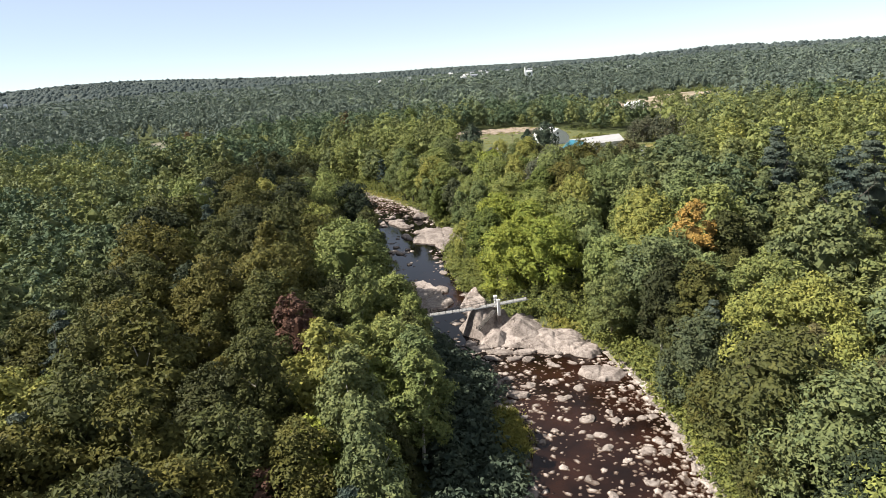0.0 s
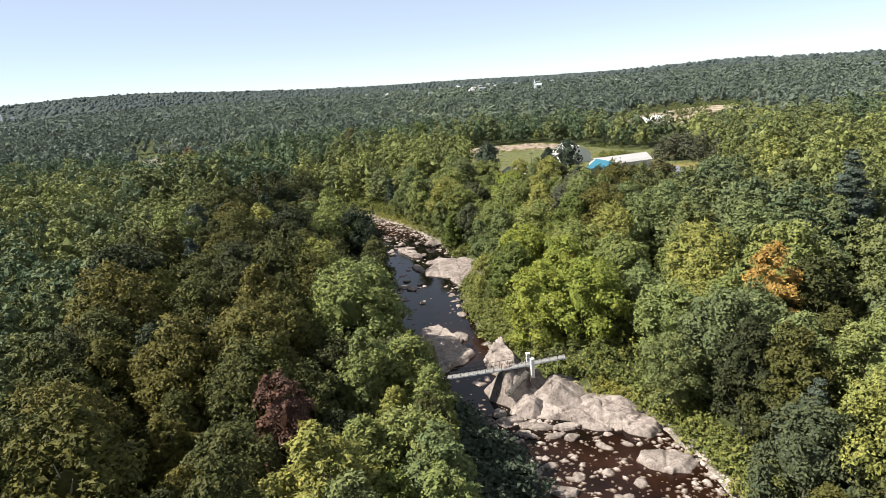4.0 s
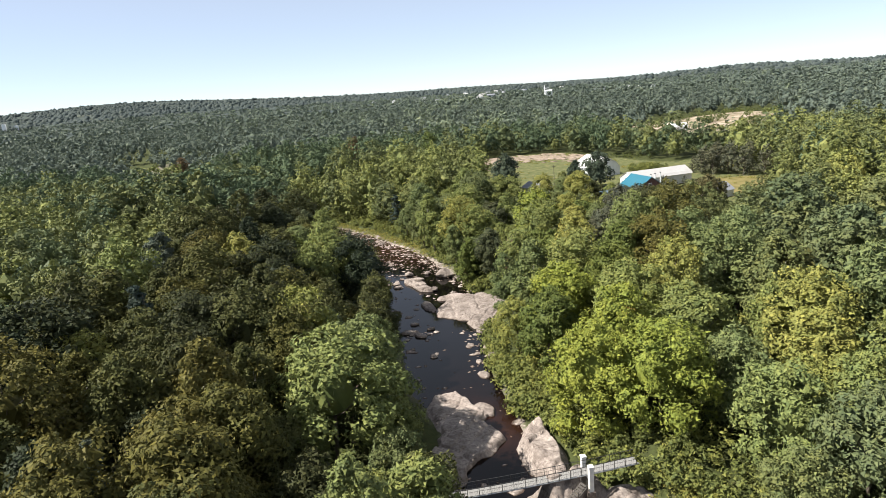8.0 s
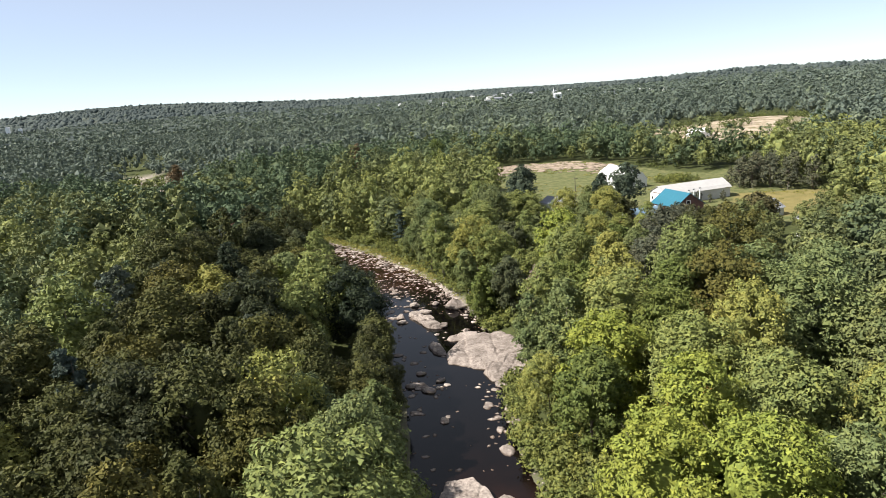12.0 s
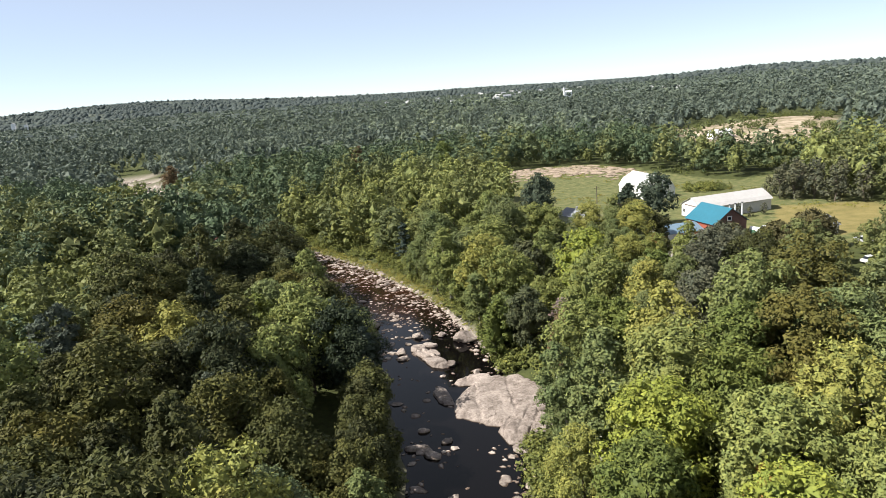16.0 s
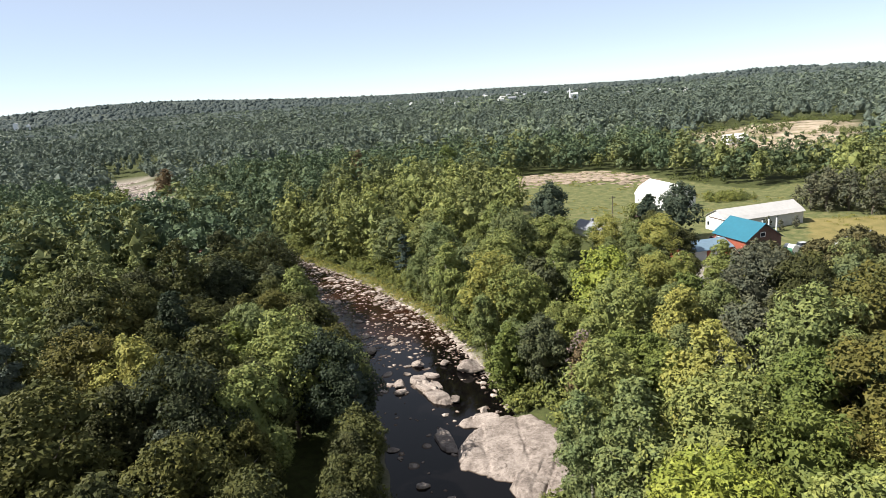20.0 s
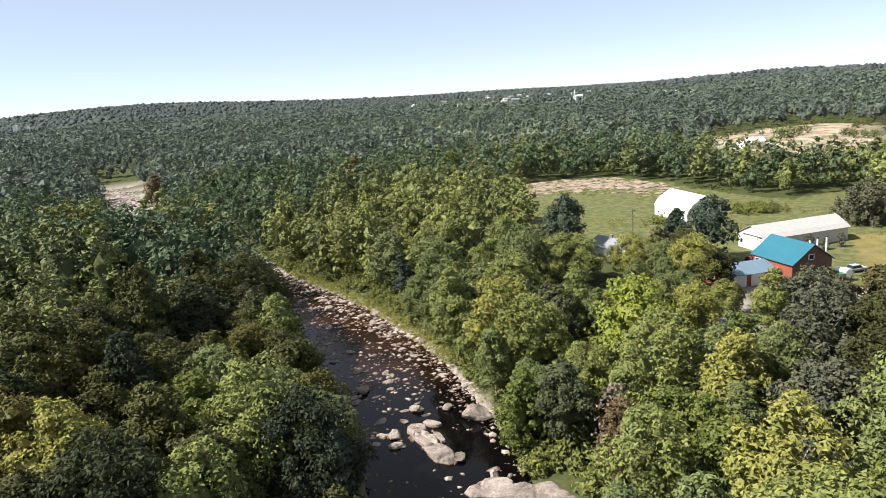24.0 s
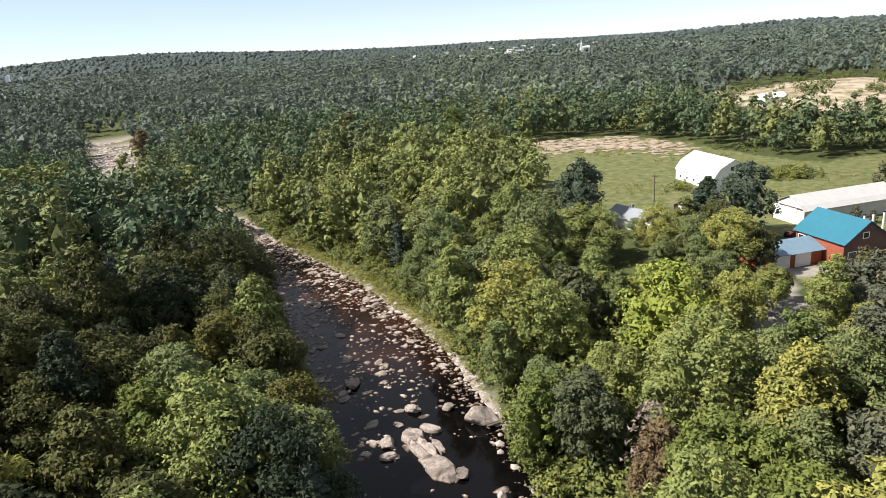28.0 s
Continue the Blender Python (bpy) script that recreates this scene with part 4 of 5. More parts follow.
p = np.stack([x[keep], y[keep]], 1)
wood("shrubs", p, rngt.uniform(0.8, 1.9, len(p)), bush_kinds, leaf_dark, "alder thicket on the west bank, its leaves coloured dark for the deep shade", 55, category="shrubs")
p = bank_places(14000, 43, 0.9, 4.0, -105, 240, 1)
q = spots(-110, -18, 126, 236, 0.95, 15)
q = q[(inside(q[:, 0], q[:, 1], GRASSY) | inside(q[:, 0] - 2, q[:, 1] - 1.5, GRASSY)) & (river_gap(q[:, 0], q[:, 1])[0] > 0.3)]
wood("long_grass", np.concatenate([p, q]), np.random.default_rng(2).uniform(0.6, 1.3, len(p) + len(q)), tuft_kinds, grass_blade, "yellow-green long grass and weeds at the water's edge", 26, category="grass")
# grassy spit below the bridge and the weedy patch on the outcrop
rngi = np.random.default_rng(4)
p = np.concatenate([np.stack([rngi.normal(-1.4, 1.1, 420), rngi.normal(-40.0, 3.6, 420)], 1), np.stack([rngi.normal(13.0, 2.0, 120), rngi.normal(-4.0, 2.6, 120)], 1)])
wood("long_grass", p, rngi.uniform(0.8, 1.7, len(p)), tuft_kinds, grass_blade, "tall bright grass on the gravel shore and on the rocky bank", 27, category="grass")


# ---- rocks ----
def ball(subdiv):
    bm = bmesh.new()
    bmesh.ops.create_icosphere(bm, subdivisions=subdiv, radius=1)
    v = np.array([x.co[:] for x in bm.verts])
    f = np.array([[w.index for w in face.verts] for face in bm.faces])
    bm.free()
    return v, f


def stone(seed, subdiv=2, flat=0.5, blocky=0.5):
    """A river stone: a ball cut by a few flat faces, squashed and worn uneven."""
    rng = np.random.default_rng(seed)
    v, f = ball(subdiv)
    v = v.copy()
    for _ in range(9):
        n = rng.normal(size=3)
        n /= np.linalg.norm(n)
        d = v @ n - rng.uniform(0.55, 0.88)
        v -= np.outer(np.clip(d, 0, None) * blocky * 1.7, n)
    lump = np.array([noise.noise(Vector(p * 1.6 + seed * 3.1)) for p in v])
    fine = np.array([noise.noise(Vector(p * 4.2 + seed)) for p in v])
    v *= (1 + 0.22 * lump + 0.07 * fine)[:, None]
    v *= np.array([1.0, rng.uniform(0.6, 0.9), flat])
    return v, f


STONES = [stone(s, 2, fl) for s, fl in ((1, 0.45), (2, 0.55), (3, 0.38), (4, 0.62), (5, 0.42), (6, 0.5), (7, 0.34), (8, 0.48))]
SMALL = [stone(s, 1, fl, 0.3) for s, fl in ((21, 0.45), (22, 0.55), (23, 0.38), (24, 0.5), (25, 0.42), (26, 0.6))]
PEBBLES = [stone(s, 1, fl) for s, fl in ((11, 0.5), (12, 0.4), (13, 0.6), (14, 0.45))]


def stone_mesh(data, name, mat):
    ob = raw_mesh(name, data[0], data[1], mat, smooth_shade=False)
    me = ob.data
    bpy.data.objects.remove(ob)
    return me


stone_meshes = [stone_mesh(d, "rock", rock_mat) for d in STONES]


def river_density(x, y, g):
    """How thickly stones lie: rapids below the bridge, the bouldery reach above, strewn edges, a clear pool between."""
    g2, side = river_gap(x, y)
    edge = np.exp(-((g2 + 1.6) / 2.4) ** 2) * np.where(side > 0, 1.0, 0.45)
    low = smooth(-y, 12, 22) * (0.40 + 1.0 * edge + 0.55 * smooth(x, 10, 21) + 0.3 * (np.hypot(x - 1, y + 27) < 7))
    low = low + 1.0 * np.exp(-((y + 12) / 5.5) ** 2) * 0.9
    high = smooth(y, 108, 130) * (0.48 + 0.9 * edge + 0.25 * wave(x, y, 5.0, 1.0)) * (1 - 0.75 * np.exp(-((x + 44) ** 2 + (y - 138) ** 2) / 60.0))
    step = 0.9 * np.exp(-((x + 25) ** 2 / 14 + (y - 65) ** 2 / 5)) + 1.2 * np.exp(-((x + 36) ** 2 / 26 + (y - 104) ** 2 / 7)) + 0.9 * np.exp(-((x + 42) ** 2 / 14 + (y - 119) ** 2 / 10))
    east = 0.25 * edge * smooth(y, 40, 60) * np.where(side > 0, 1.0, 0.0)
    falls = 0.9 * np.exp(-((y - 25) / 4) ** 2)
    far = 0.8 * smooth(y, 290, 310)
    return low + high + step + east + falls + far + 0.05


rngr = np.random.default_rng(77)
cand = []
for a, b in zip(RIVER[:-1], RIVER[1:]):
    n = int(np.hypot(*(b - a)[:2]) * 40 * (0.55 if b[1] > 240 else 1.0))
    k = rngr.random(n)
    c = a + np.outer(k, b - a)
    w = (b - a)[:2] / np.hypot(*(b - a)[:2])
    off = rngr.uniform(-1.05, 1.12, n) * c[:, 2]
    cand.append(np.stack([c[:, 0] + w[1] * off, c[:, 1] - w[0] * off], 1))
cand = np.concatenate(cand)
gg, _ = river_gap(cand[:, 0], cand[:, 1])
keep = (rngr.random(len(cand)) < river_density(cand[:, 0], cand[:, 1], gg) * 1.0) & (cand[:, 1] > -92) & (gg < 1.4)
keep &= ~(inside(cand[:, 0], cand[:, 1], LEFTROCK) | inside(cand[:, 0], cand[:, 1], BIGSLAB))
cand = cand[keep]
size = np.clip(rngr.lognormal(-0.74, 0.58, len(cand)), 0.18, 1.9)
size = np.where(cand[:, 1] > 250, size * 1.4, np.where((cand[:, 1] < -10) | (cand[:, 1] > 110), size * 0.8, size))
big = np.argsort(-size * (cand[:, 1] < 235))[:300]
for n in big:
    x, y = cand[n]
    s = size[n]
    z = max(-0.25 * s, float(land(x, y)) if river_gap(x, y)[0] > 0 else -0.25 * s) + 0.05 * s
    o = new("rock", stone_meshes[n % 8])
    o.matrix_basis = pose(x, y, z, rngr.uniform(-9, 9), rngr.uniform(-9, 9), rngr.uniform(0, 360)) @ Matrix.Diagonal((s * 1.15, s, s * rngr.uniform(0.75, 1.15), 1))
    tagged(o, "pale worn granite rock standing out of the shallow river", "rock", "river rocks")
rest = np.setdiff1d(np.arange(len(cand)), big)


def scatter(name, places, sizes, variants, mat, label, seed):
    """Many stones in one mesh."""
    rng = np.random.default_rng(seed)
    co, tri, count = [], [], 0
    zs = np.maximum(land(places[:, 0], places[:, 1]), -0.2 * sizes)
    for j, (x, y) in enumerate(places):
        v, f = variants[rng.integers(len(variants))]
        a, s = rng.uniform(0, 6.28), sizes[j]
        c, n = math.cos(a) * s, math.sin(a) * s
        co.append(np.stack([v[:, 0] * c - v[:, 1] * n + x, v[:, 0] * n + v[:, 1] * c + y, v[:, 2] * s + zs[j] + 0.02], 1))
        tri.append(f + count)
        count += len(v)
    return tagged(raw_mesh(name, np.concatenate(co), np.concatenate(tri), mat), label, "stones", kind="stuff")


scatter("stones", cand[rest], size[rest], SMALL, cobble_mat, "small pale stones strewn over the river bed", 31)
# cobbles along the east edge
n = 90000
x, y = rngr.uniform(-105, 26, n), rngr.uniform(-92, 225, n)
g, s = river_gap(x, y)
m = (g > -2.6) & (g < 1.7) & (s > 0) & ~inside(x, y, OUTCROP) & ~inside(x, y, BIGSLAB)
m &= rngr.random(n) < 0.05 + np.maximum(1.0 * smooth(-y, 14, 24), 1.0 * smooth(y, 92, 116))
p = np.stack([x[m], y[m]], 1)
scatter("cobbles", p, np.clip(rngr.lognormal(-1.35, 0.45, len(p)), 0.10, 0.7), PEBBLES, cobble_mat, "pale cobbles heaped along the water's edge", 32)


def slab(name, x, y, lx, ly, h, turn, seed, label, dip=0.0, z0=-0.5, rough=0.22, steps=34):
    """A bedrock slab: a flat-topped dome with an uneven rim, ledges and cracks."""
    k = np.linspace(-1, 1, steps)
    u, v = np.meshgrid(k, k)
    ang = np.arctan2(v, u)
    rim = 1 + 0.16 * np.sin(2 * ang + seed) + 0.10 * np.sin(3 * ang + 2.3 * seed) + 0.06 * np.sin(7 * ang + seed)
    r = np.maximum(np.abs(u), np.abs(v))
    d = np.hypot(u, v)
    scale = np.where(d > 0, r / np.maximum(d, 1e-6), 1) * rim
    px, py = u * scale * lx / 2, v * scale * ly / 2
    hz = np.array([noise.fractal(Vector((a * 0.16 + seed * 7, b * 0.16, seed)), 1.0, 2.0, 3) for a, b in zip(px.ravel(), py.ravel())]).reshape(px.shape)
    way = 0.5 + seed * 1.3
    lines = [(math.cos(way + o), math.sin(way + o), w) for o, w in ((0.0, 4.3), (1.35, 6.1))]
    joint = np.ones(px.shape)
    for ca, sa, wide in lines:
        run = (px * ca + py * sa + 0.5 * hz + seed) / wide
        joint = np.minimum(joint, np.clip(np.abs(run - np.round(run)) * wide / 0.42, 0, 1))
    step = np.round((px * lines[0][0] + py * lines[0][1] + 0.5 * hz + seed) / lines[0][2])
    rg = np.random.default_rng(int(seed * 10))
    nx, ny = px / (lx / 2), py / (ly / 2)
    body = np.ones(px.shape)
    for k in range(8):
        way_k = k * math.pi / 4 + rg.uniform(-0.3, 0.3)
        steep = rg.uniform(0.9, 3.2) if h > 1.4 else rg.uniform(2.5, 7.0)
        body = np.minimum(body, np.clip((rg.uniform(0.88, 1.06) - nx * math.cos(way_k) - ny * math.sin(way_k)) * steep, 0, 1))
    body = np.minimum(body, np.clip((1 - r) * 8, 0, 1))
    z = h * body * (1 + rough * hz + 0.10 * np.sin(step * 2.7 + seed)) - (0.30 if h < 1.4 else 0.42) * (1 - joint) * body * min(1.0, h) + dip * px * body
    ledge = 0.38 + 0.05 * seed % 0.2
    z = np.where(h > 0.5, 0.45 * z + 0.55 * ledge * (np.floor(z / ledge) + smooth(z / ledge - np.floor(z / ledge), 0.55, 1.0)), z)
    co = np.stack([px, py, z + z0 * (1 - body)], -1).reshape(-1, 3)
    i = (np.arange(steps - 1)[:, None] * steps + np.arange(steps - 1)[None]).ravel()
    ob = raw_mesh(name, co, np.stack([i, i + 1, i + steps + 1, i + steps], 1), rock_mat, smooth_shade=True)
    ob.matrix_basis = pose(x, y, 0, 0, 0, turn)
    return tagged(ob, label, "rock")


SHELF = "broad pale granite shelf with dark cracks beside the water"
slab("rock_shelf", -12.0, 80.5, 19.5, 21.0, 1.15, 4, 1, SHELF, 0.05, steps=72)
slab("rock_shelf", -9.0, 70.5, 10.5, 13.0, 1.4, -14, 31, SHELF, 0.04, steps=56)
slab("rock_shelf", -17.5, 89.0, 8.0, 5.0, 0.7, 20, 32, SHELF, 0.0, steps=40)
LOBES = "smooth pale granite slab lying in midstream"
for i, (x, y, lx, ly, h, a) in enumerate(((-25.2, 98.6, 9.0, 4.6, 0.85, -50), (-27.6, 102.6, 8.0, 3.4, 0.8, -58), (-29.2, 105.6, 4.4, 3.4, 0.95, -40), (-25.6, 103.4, 5.0, 1.8, 0.5, -66), (-27.0, 107.8, 3.8, 2.2, 0.6, -20), (-32.2, 101.4, 3.4, 1.9, 0.5, 10))):
    slab("rock_slab", x, y, lx, ly, h, a, 2 + 11 * i, LOBES, steps=36)
slab("rock_slab", -23.2, 83.2, 9.5, 3.4, 0.65, -70, 3, "rounded pale slab standing in the pool", steps=44)
FALLS = "wide granite shelf beside the little falls"
slab("rock_shelf", -17.2, 27.5, 11.0, 17.0, 0.95, 12, 4, FALLS, -0.02, steps=64)
slab("rock_shelf", -14.6, 19.0, 10.5, 15.0, 1.2, 8, 33, FALLS, -0.03, steps=64)
slab("rock_shelf", -18.0, 11.0, 9.5, 14.0, 1.0, -10, 5, FALLS, -0.02, steps=60)
slab("rock_slab", -12.0, 28.0, 4.0, 6.5, 0.6, 20, 34, "low granite slab parting the falls", steps=36)
slab("rock_slab", 16.0, -23.0, 9.5, 6.0, 1.0, -30, 6, "smooth rounded granite slab on the east shore", steps=48)
slab("rock_slab", 0.5, -28.0, 5.2, 2.8, 0.6, -20, 7, "flat granite slab in the rapids")
OUT = "cracked pink-grey granite outcrop below the footbridge"
slab("rock_outcrop", 6.0, -4.6, 25.0, 15.0, 1.7, -22, 15, OUT, 0.0, steps=80)
slab("rock_outcrop", 6.0, -3.4, 17.0, 13.5, 3.2, -25, 8, OUT, -0.05, steps=72)
slab("rock_outcrop", -2.0, 0.4, 12.0, 11.5, 5.0, 10, 9, OUT, 0.03, steps=64)
slab("rock_outcrop", -3.6, 12.0, 7.5, 18.0, 2.9, 12, 10, OUT, 0.08, steps=64)
slab("rock_outcrop", 11.5, -8.0, 14.5, 10.5, 1.9, -35, 11, OUT, -0.05, steps=56)
slab("rock_outcrop", -1.0, -5.0, 9.0, 8.0, 2.6, 30, 12, OUT, steps=52)
slab("rock_outcrop", 15.0, -13.5, 7.0, 5.5, 1.2, -40, 13, OUT, steps=44)
for i, (x, y, lx, ly, h, a) in enumerate(((-4.5, -9.0, 5.5, 2.4, 0.7, 5), (-0.5, -11.2, 6.0, 2.2, 0.6, -12), (4.0, -11.8, 5.0, 2.3, 0.7, 8), (8.5, -12.6, 5.5, 2.0, 0.6, -18),
                                          (-6.0, -6.5, 3.0, 2.2, 0.8, 20), (2.0, -14.2, 4.2, 1.6, 0.45, 15), (-2.2, -13.6, 3.6, 1.5, 0.45, -25), (-15.5, 5.2, 4.0, 1.6, 0.5, 4),
                                          (-26.7, 65.9, 4.2, 1.8, 0.5, 10), (-24.0, 63.6, 3.6, 2.0, 0.5, -20), (-22.0, 67.7, 2.6, 1.4, 0.5, 35), (-26.0, 71.3, 2.4, 1.6, 0.5, 0))):
    slab("rock_ledge", x, y, lx, ly, h, a, 20 + i, "low broken granite ledge in the shallow river", steps=22)
for i, (x, y, s, f) in enumerate(((-19.2, 109.3, 2.9, 1.0), (-22.0, 97.0, 1.3, 0.8), (-17.0, 92.0, 1.2, 0.7), (-30.0, 113.0, 1.4, 0.7), (-41.0, 121.5, 1.7, 0.9), (-24.5, 113.5, 1.2, 0.6),
                                  (-9.0, 48.5, 2.0, 0.6), (-9.6, 63.0, 1.6, 0.7), (-9.0, 58.5, 1.3, 0.7), (-10.0, 55.0, 1.1, 0.7), (-33.0, 104.5, 1.5, 0.6))):
    v, fc = stone(40 + i, 3, 0.62, 0.6)
    ob = raw_mesh("boulder", v * s, fc, rock_mat)
    ob.matrix_basis = pose(x, y, max(0.0, float(land(x, y))) + 0.22 * s * f, 0, 0, 50 * i)
    tagged(ob, "large rounded grey granite boulder at the water's edge" if i == 0 else "rounded pale granite boulder in the shallows", "boulder")
# drift log caught behind the big boulder
bm = bmesh.new()
tube(bm, [(0, 0, 0), (2.0, 0.1, 0.15), (4.4, -0.2, 0.5)], [0.16, 0.14, 0.06], 7)
log = part("drift_log", bm, bark)
log.matrix_basis = pose(-18.6, 107.0, 0.75, 0, 0, 20)
tagged(log, "grey fallen log lying against the boulder", "log")

# ---- footbridge ----
concrete = plain("white_concrete", (0.78, 0.77, 0.74), 0.8, 0.06, 2.0, relief=0.01)
deck_wood = plain("deck_wood", (0.22, 0.215, 0.205), 0.85, 0.14, 5.0)
deck_dark = plain("dark_step_wood", (0.075, 0.066, 0.058), 0.85, 0.2, 5.0)
steel_dark = plain("dark_steel", (0.05, 0.05, 0.05), 0.55, 0.2, 4.0, metal=0.6)
steel_pale = plain("galvanised_steel", (0.50, 0.51, 0.52), 0.5, 0.1, 4.0, metal=0.5)
B0, B1 = Vector((-19.5, -3.95, 5.75)), Vector((6.4, 1.05, 6.25))
way = B1 - B0
span = way.length
bridge = empty("footbridge", Matrix.Translation(B0) @ Vector((1, 0, 0)).rotation_difference(way).to_matrix().to_4x4(), "narrow grey footbridge with railings on white concrete posts", "bridge")
bm = bmesh.new()
n = int(span / 0.20)
for i in range(n):
    sag = -0.28 * math.sin(math.pi * i / n)
    box(bm, i * 0.2 + 0.012, i * 0.2 + 0.188, -0.68, 0.68, sag, sag + 0.05)
part("decking", bm, deck_wood, bridge, "pale grey weathered boards")
for side in (-1, 1):
    bm = bmesh.new()
    pts = [(span * k / 20, side * 0.66, -0.28 * math.sin(math.pi * k / 20) - 0.10) for k in range(21)]
    tube(bm, pts, 0.085, 6)
    part("girder", bm, steel_pale, bridge)
    for name, up, r in (("top_rail", 1.02, 0.035), ("middle_rail", 0.55, 0.018)):
        bm = bmesh.new()
        tube(bm, [(p[0], p[1] + side * 0.04, p[2] + 0.15 + up) for p in pts], r, 6)
        part(name, bm, steel_dark, bridge)
    for k in range(19):
        x = 0.4 + k * (span - 0.8) / 18
        sag = -0.28 * math.sin(math.pi * x / span)
        bm = bmesh.new()
        box(bm, x - 0.03, x + 0.03, side * 0.70 - 0.03, side * 0.70 + 0.03, sag - 0.1, sag + 1.08)
        part("rail_post", bm, steel_dark, bridge)
    bm = bmesh.new()
    for k in range(int(span / 0.3)):
        x = 0.3 * k + 0.15
        sag = -0.28 * math.sin(math.pi * x / span)
        box(bm, x - 0.007, x + 0.007, side * 0.70 - 0.007, side * 0.70 + 0.007, sag + 0.05, sag + 1.05)
    part("railing_mesh", bm, steel_dark, bridge, "thin upright wires between the rails")
turn_b = math.degrees(math.atan2(way.y, way.x))
for name, off in (("bridge_post", -1.2), ("bridge_post", 1.2)):
    c = Vector((0.0, -0.15, 0)) + Vector((-math.sin(radians(turn_b)), math.cos(radians(turn_b)), 0)) * off
    post = empty(name, pose(c.x, c.y, 3.0, 0, 0, turn_b), "square white concrete post carrying the footbridge on bare rock", "post", "bridge posts")
    part("shaft", block(-0.29, 0.29, -0.29, 0.29, -0.6, 4.1, 0.03), concrete, post)
    part("cap", block(-0.35, 0.35, -0.35, 0.35, 4.1, 4.32, 0.04), concrete, post)
    part("footing", block(-0.45, 0.45, -0.45, 0.45, -1.2, 0.9, 0.05), rock_mat, post, "grey stone footing")
bm = block(-0.14, 0.14, -0.85, 0.85, 2.15, 2.5)
beam = part("cross_beam", bm, concrete)
beam.matrix_basis = pose(0, -0.15, 3.0, 0, 0, turn_b)
tagged(beam, "white concrete cross beam between the bridge posts", "beam")

# wooden steps down the rock from the bridge posts
STEP0, STEP1 = Vector((-0.7, -1.8, 5.0)), Vector((-4.4, -4.1, 2.2))
run = STEP1 - STEP0
stair = empty("stairs", pose(STEP0.x, STEP0.y, 0, 0, 0, math.degrees(math.atan2(run.y, run.x))), "dark weathered wooden steps leading down the rock", "stairs")
flat_run = math.hypot(run.x, run.y)
count = 14
for k in range(count):
    x0, z0 = flat_run * k / count, 5.15 + (run.z - 0.1) * k / count
    part("tread", block(x0, x0 + flat_run / count + 0.05, -0.5, 0.5, z0, z0 + 0.06, 0.01), deck_dark, stair)
for side in (-0.54, 0.54):
    bm = bmesh.new()
    tube(bm, [(0, side, 5.05), (flat_run, side, 5.05 + run.z)], 0.11, 5)
    part("stringer", bm, deck_dark, stair)
    for k in range(4):
        x0 = flat_run * k / 3
        part("baluster", block(x0 - 0.04, x0 + 0.04, side - 0.04, side + 0.04, 4.95 + run.z * k / 3, 5.95 + run.z * k / 3), deck_dark, stair)


# ---- farm across the meadow ----
white_cloth = plain("white_tarpaulin", (0.66, 0.66, 0.65), 0.6, 0.05, 0.8)
white_board = plain("white_boards", (0.66, 0.66, 0.64), 0.7, 0.07, 2.0)
grey_tin = plain("pale_tin_roof", (0.46, 0.445, 0.43), 0.5, 0.08, 1.0, metal=0.15)
shed_side = plain("grey_white_cladding", (0.5, 0.5, 0.5), 0.6, 0.07, 1.0)
blue_tin = plain("blue_tin_roof", (0.018, 0.125, 0.18), 0.45, 0.08, 1.2, metal=0.1)
paleblue_tin = plain("faded_blue_roof", (0.14, 0.21, 0.27), 0.55, 0.10, 1.0, metal=0.1)
red_board = plain("red_brown_boards", (0.26, 0.065, 0.035), 0.75, 0.16, 2.5)
brown_board = plain("dark_brown_boards", (0.10, 0.05, 0.04), 0.8, 0.18, 2.5)
grey_shingle = plain("grey_shingles", (0.20, 0.21, 0.23), 0.85, 0.15, 3.0)
glass_dark = plain("dark_window_glass", (0.02, 0.025, 0.03), 0.08, 0.2, 1.0)
white_trim = plain("white_trim_paint", (0.80, 0.80, 0.78), 0.5, 0.04, 2.0)
red_paint = plain("red_machine_paint", (0.45, 0.03, 0.02), 0.4, 0.1, 2.0)
rubber = plain("black_rubber", (0.02, 0.02, 0.02), 0.8, 0.1, 3.0)
green_paint = plain("green_paint", (0.04, 0.14, 0.09), 0.5, 0.1, 2.0)
straw = plain("dry_brush", (0.25, 0.195, 0.145), 0.95, 0.55, 0.4, relief=0.1)


def gable(profile, length, inset=0.0):
    """A prism along x: a wall shell from a cross profile of (y, z) points."""
    bm = bmesh.new()
    a = [bm.verts.new((inset, y, z)) for y, z in profile]
    b = [bm.verts.new((length - inset, y, z)) for y, z in profile]
    n = len(profile)
    for i in range(n):
        bm.faces.new((a[i], a[(i + 1) % n], b[(i + 1) % n], b[i]))
    bm.faces.new(a[::-1])
    bm.faces.new(b)
    bmesh.ops.recalc_face_normals(bm, faces=bm.faces)
    return bm


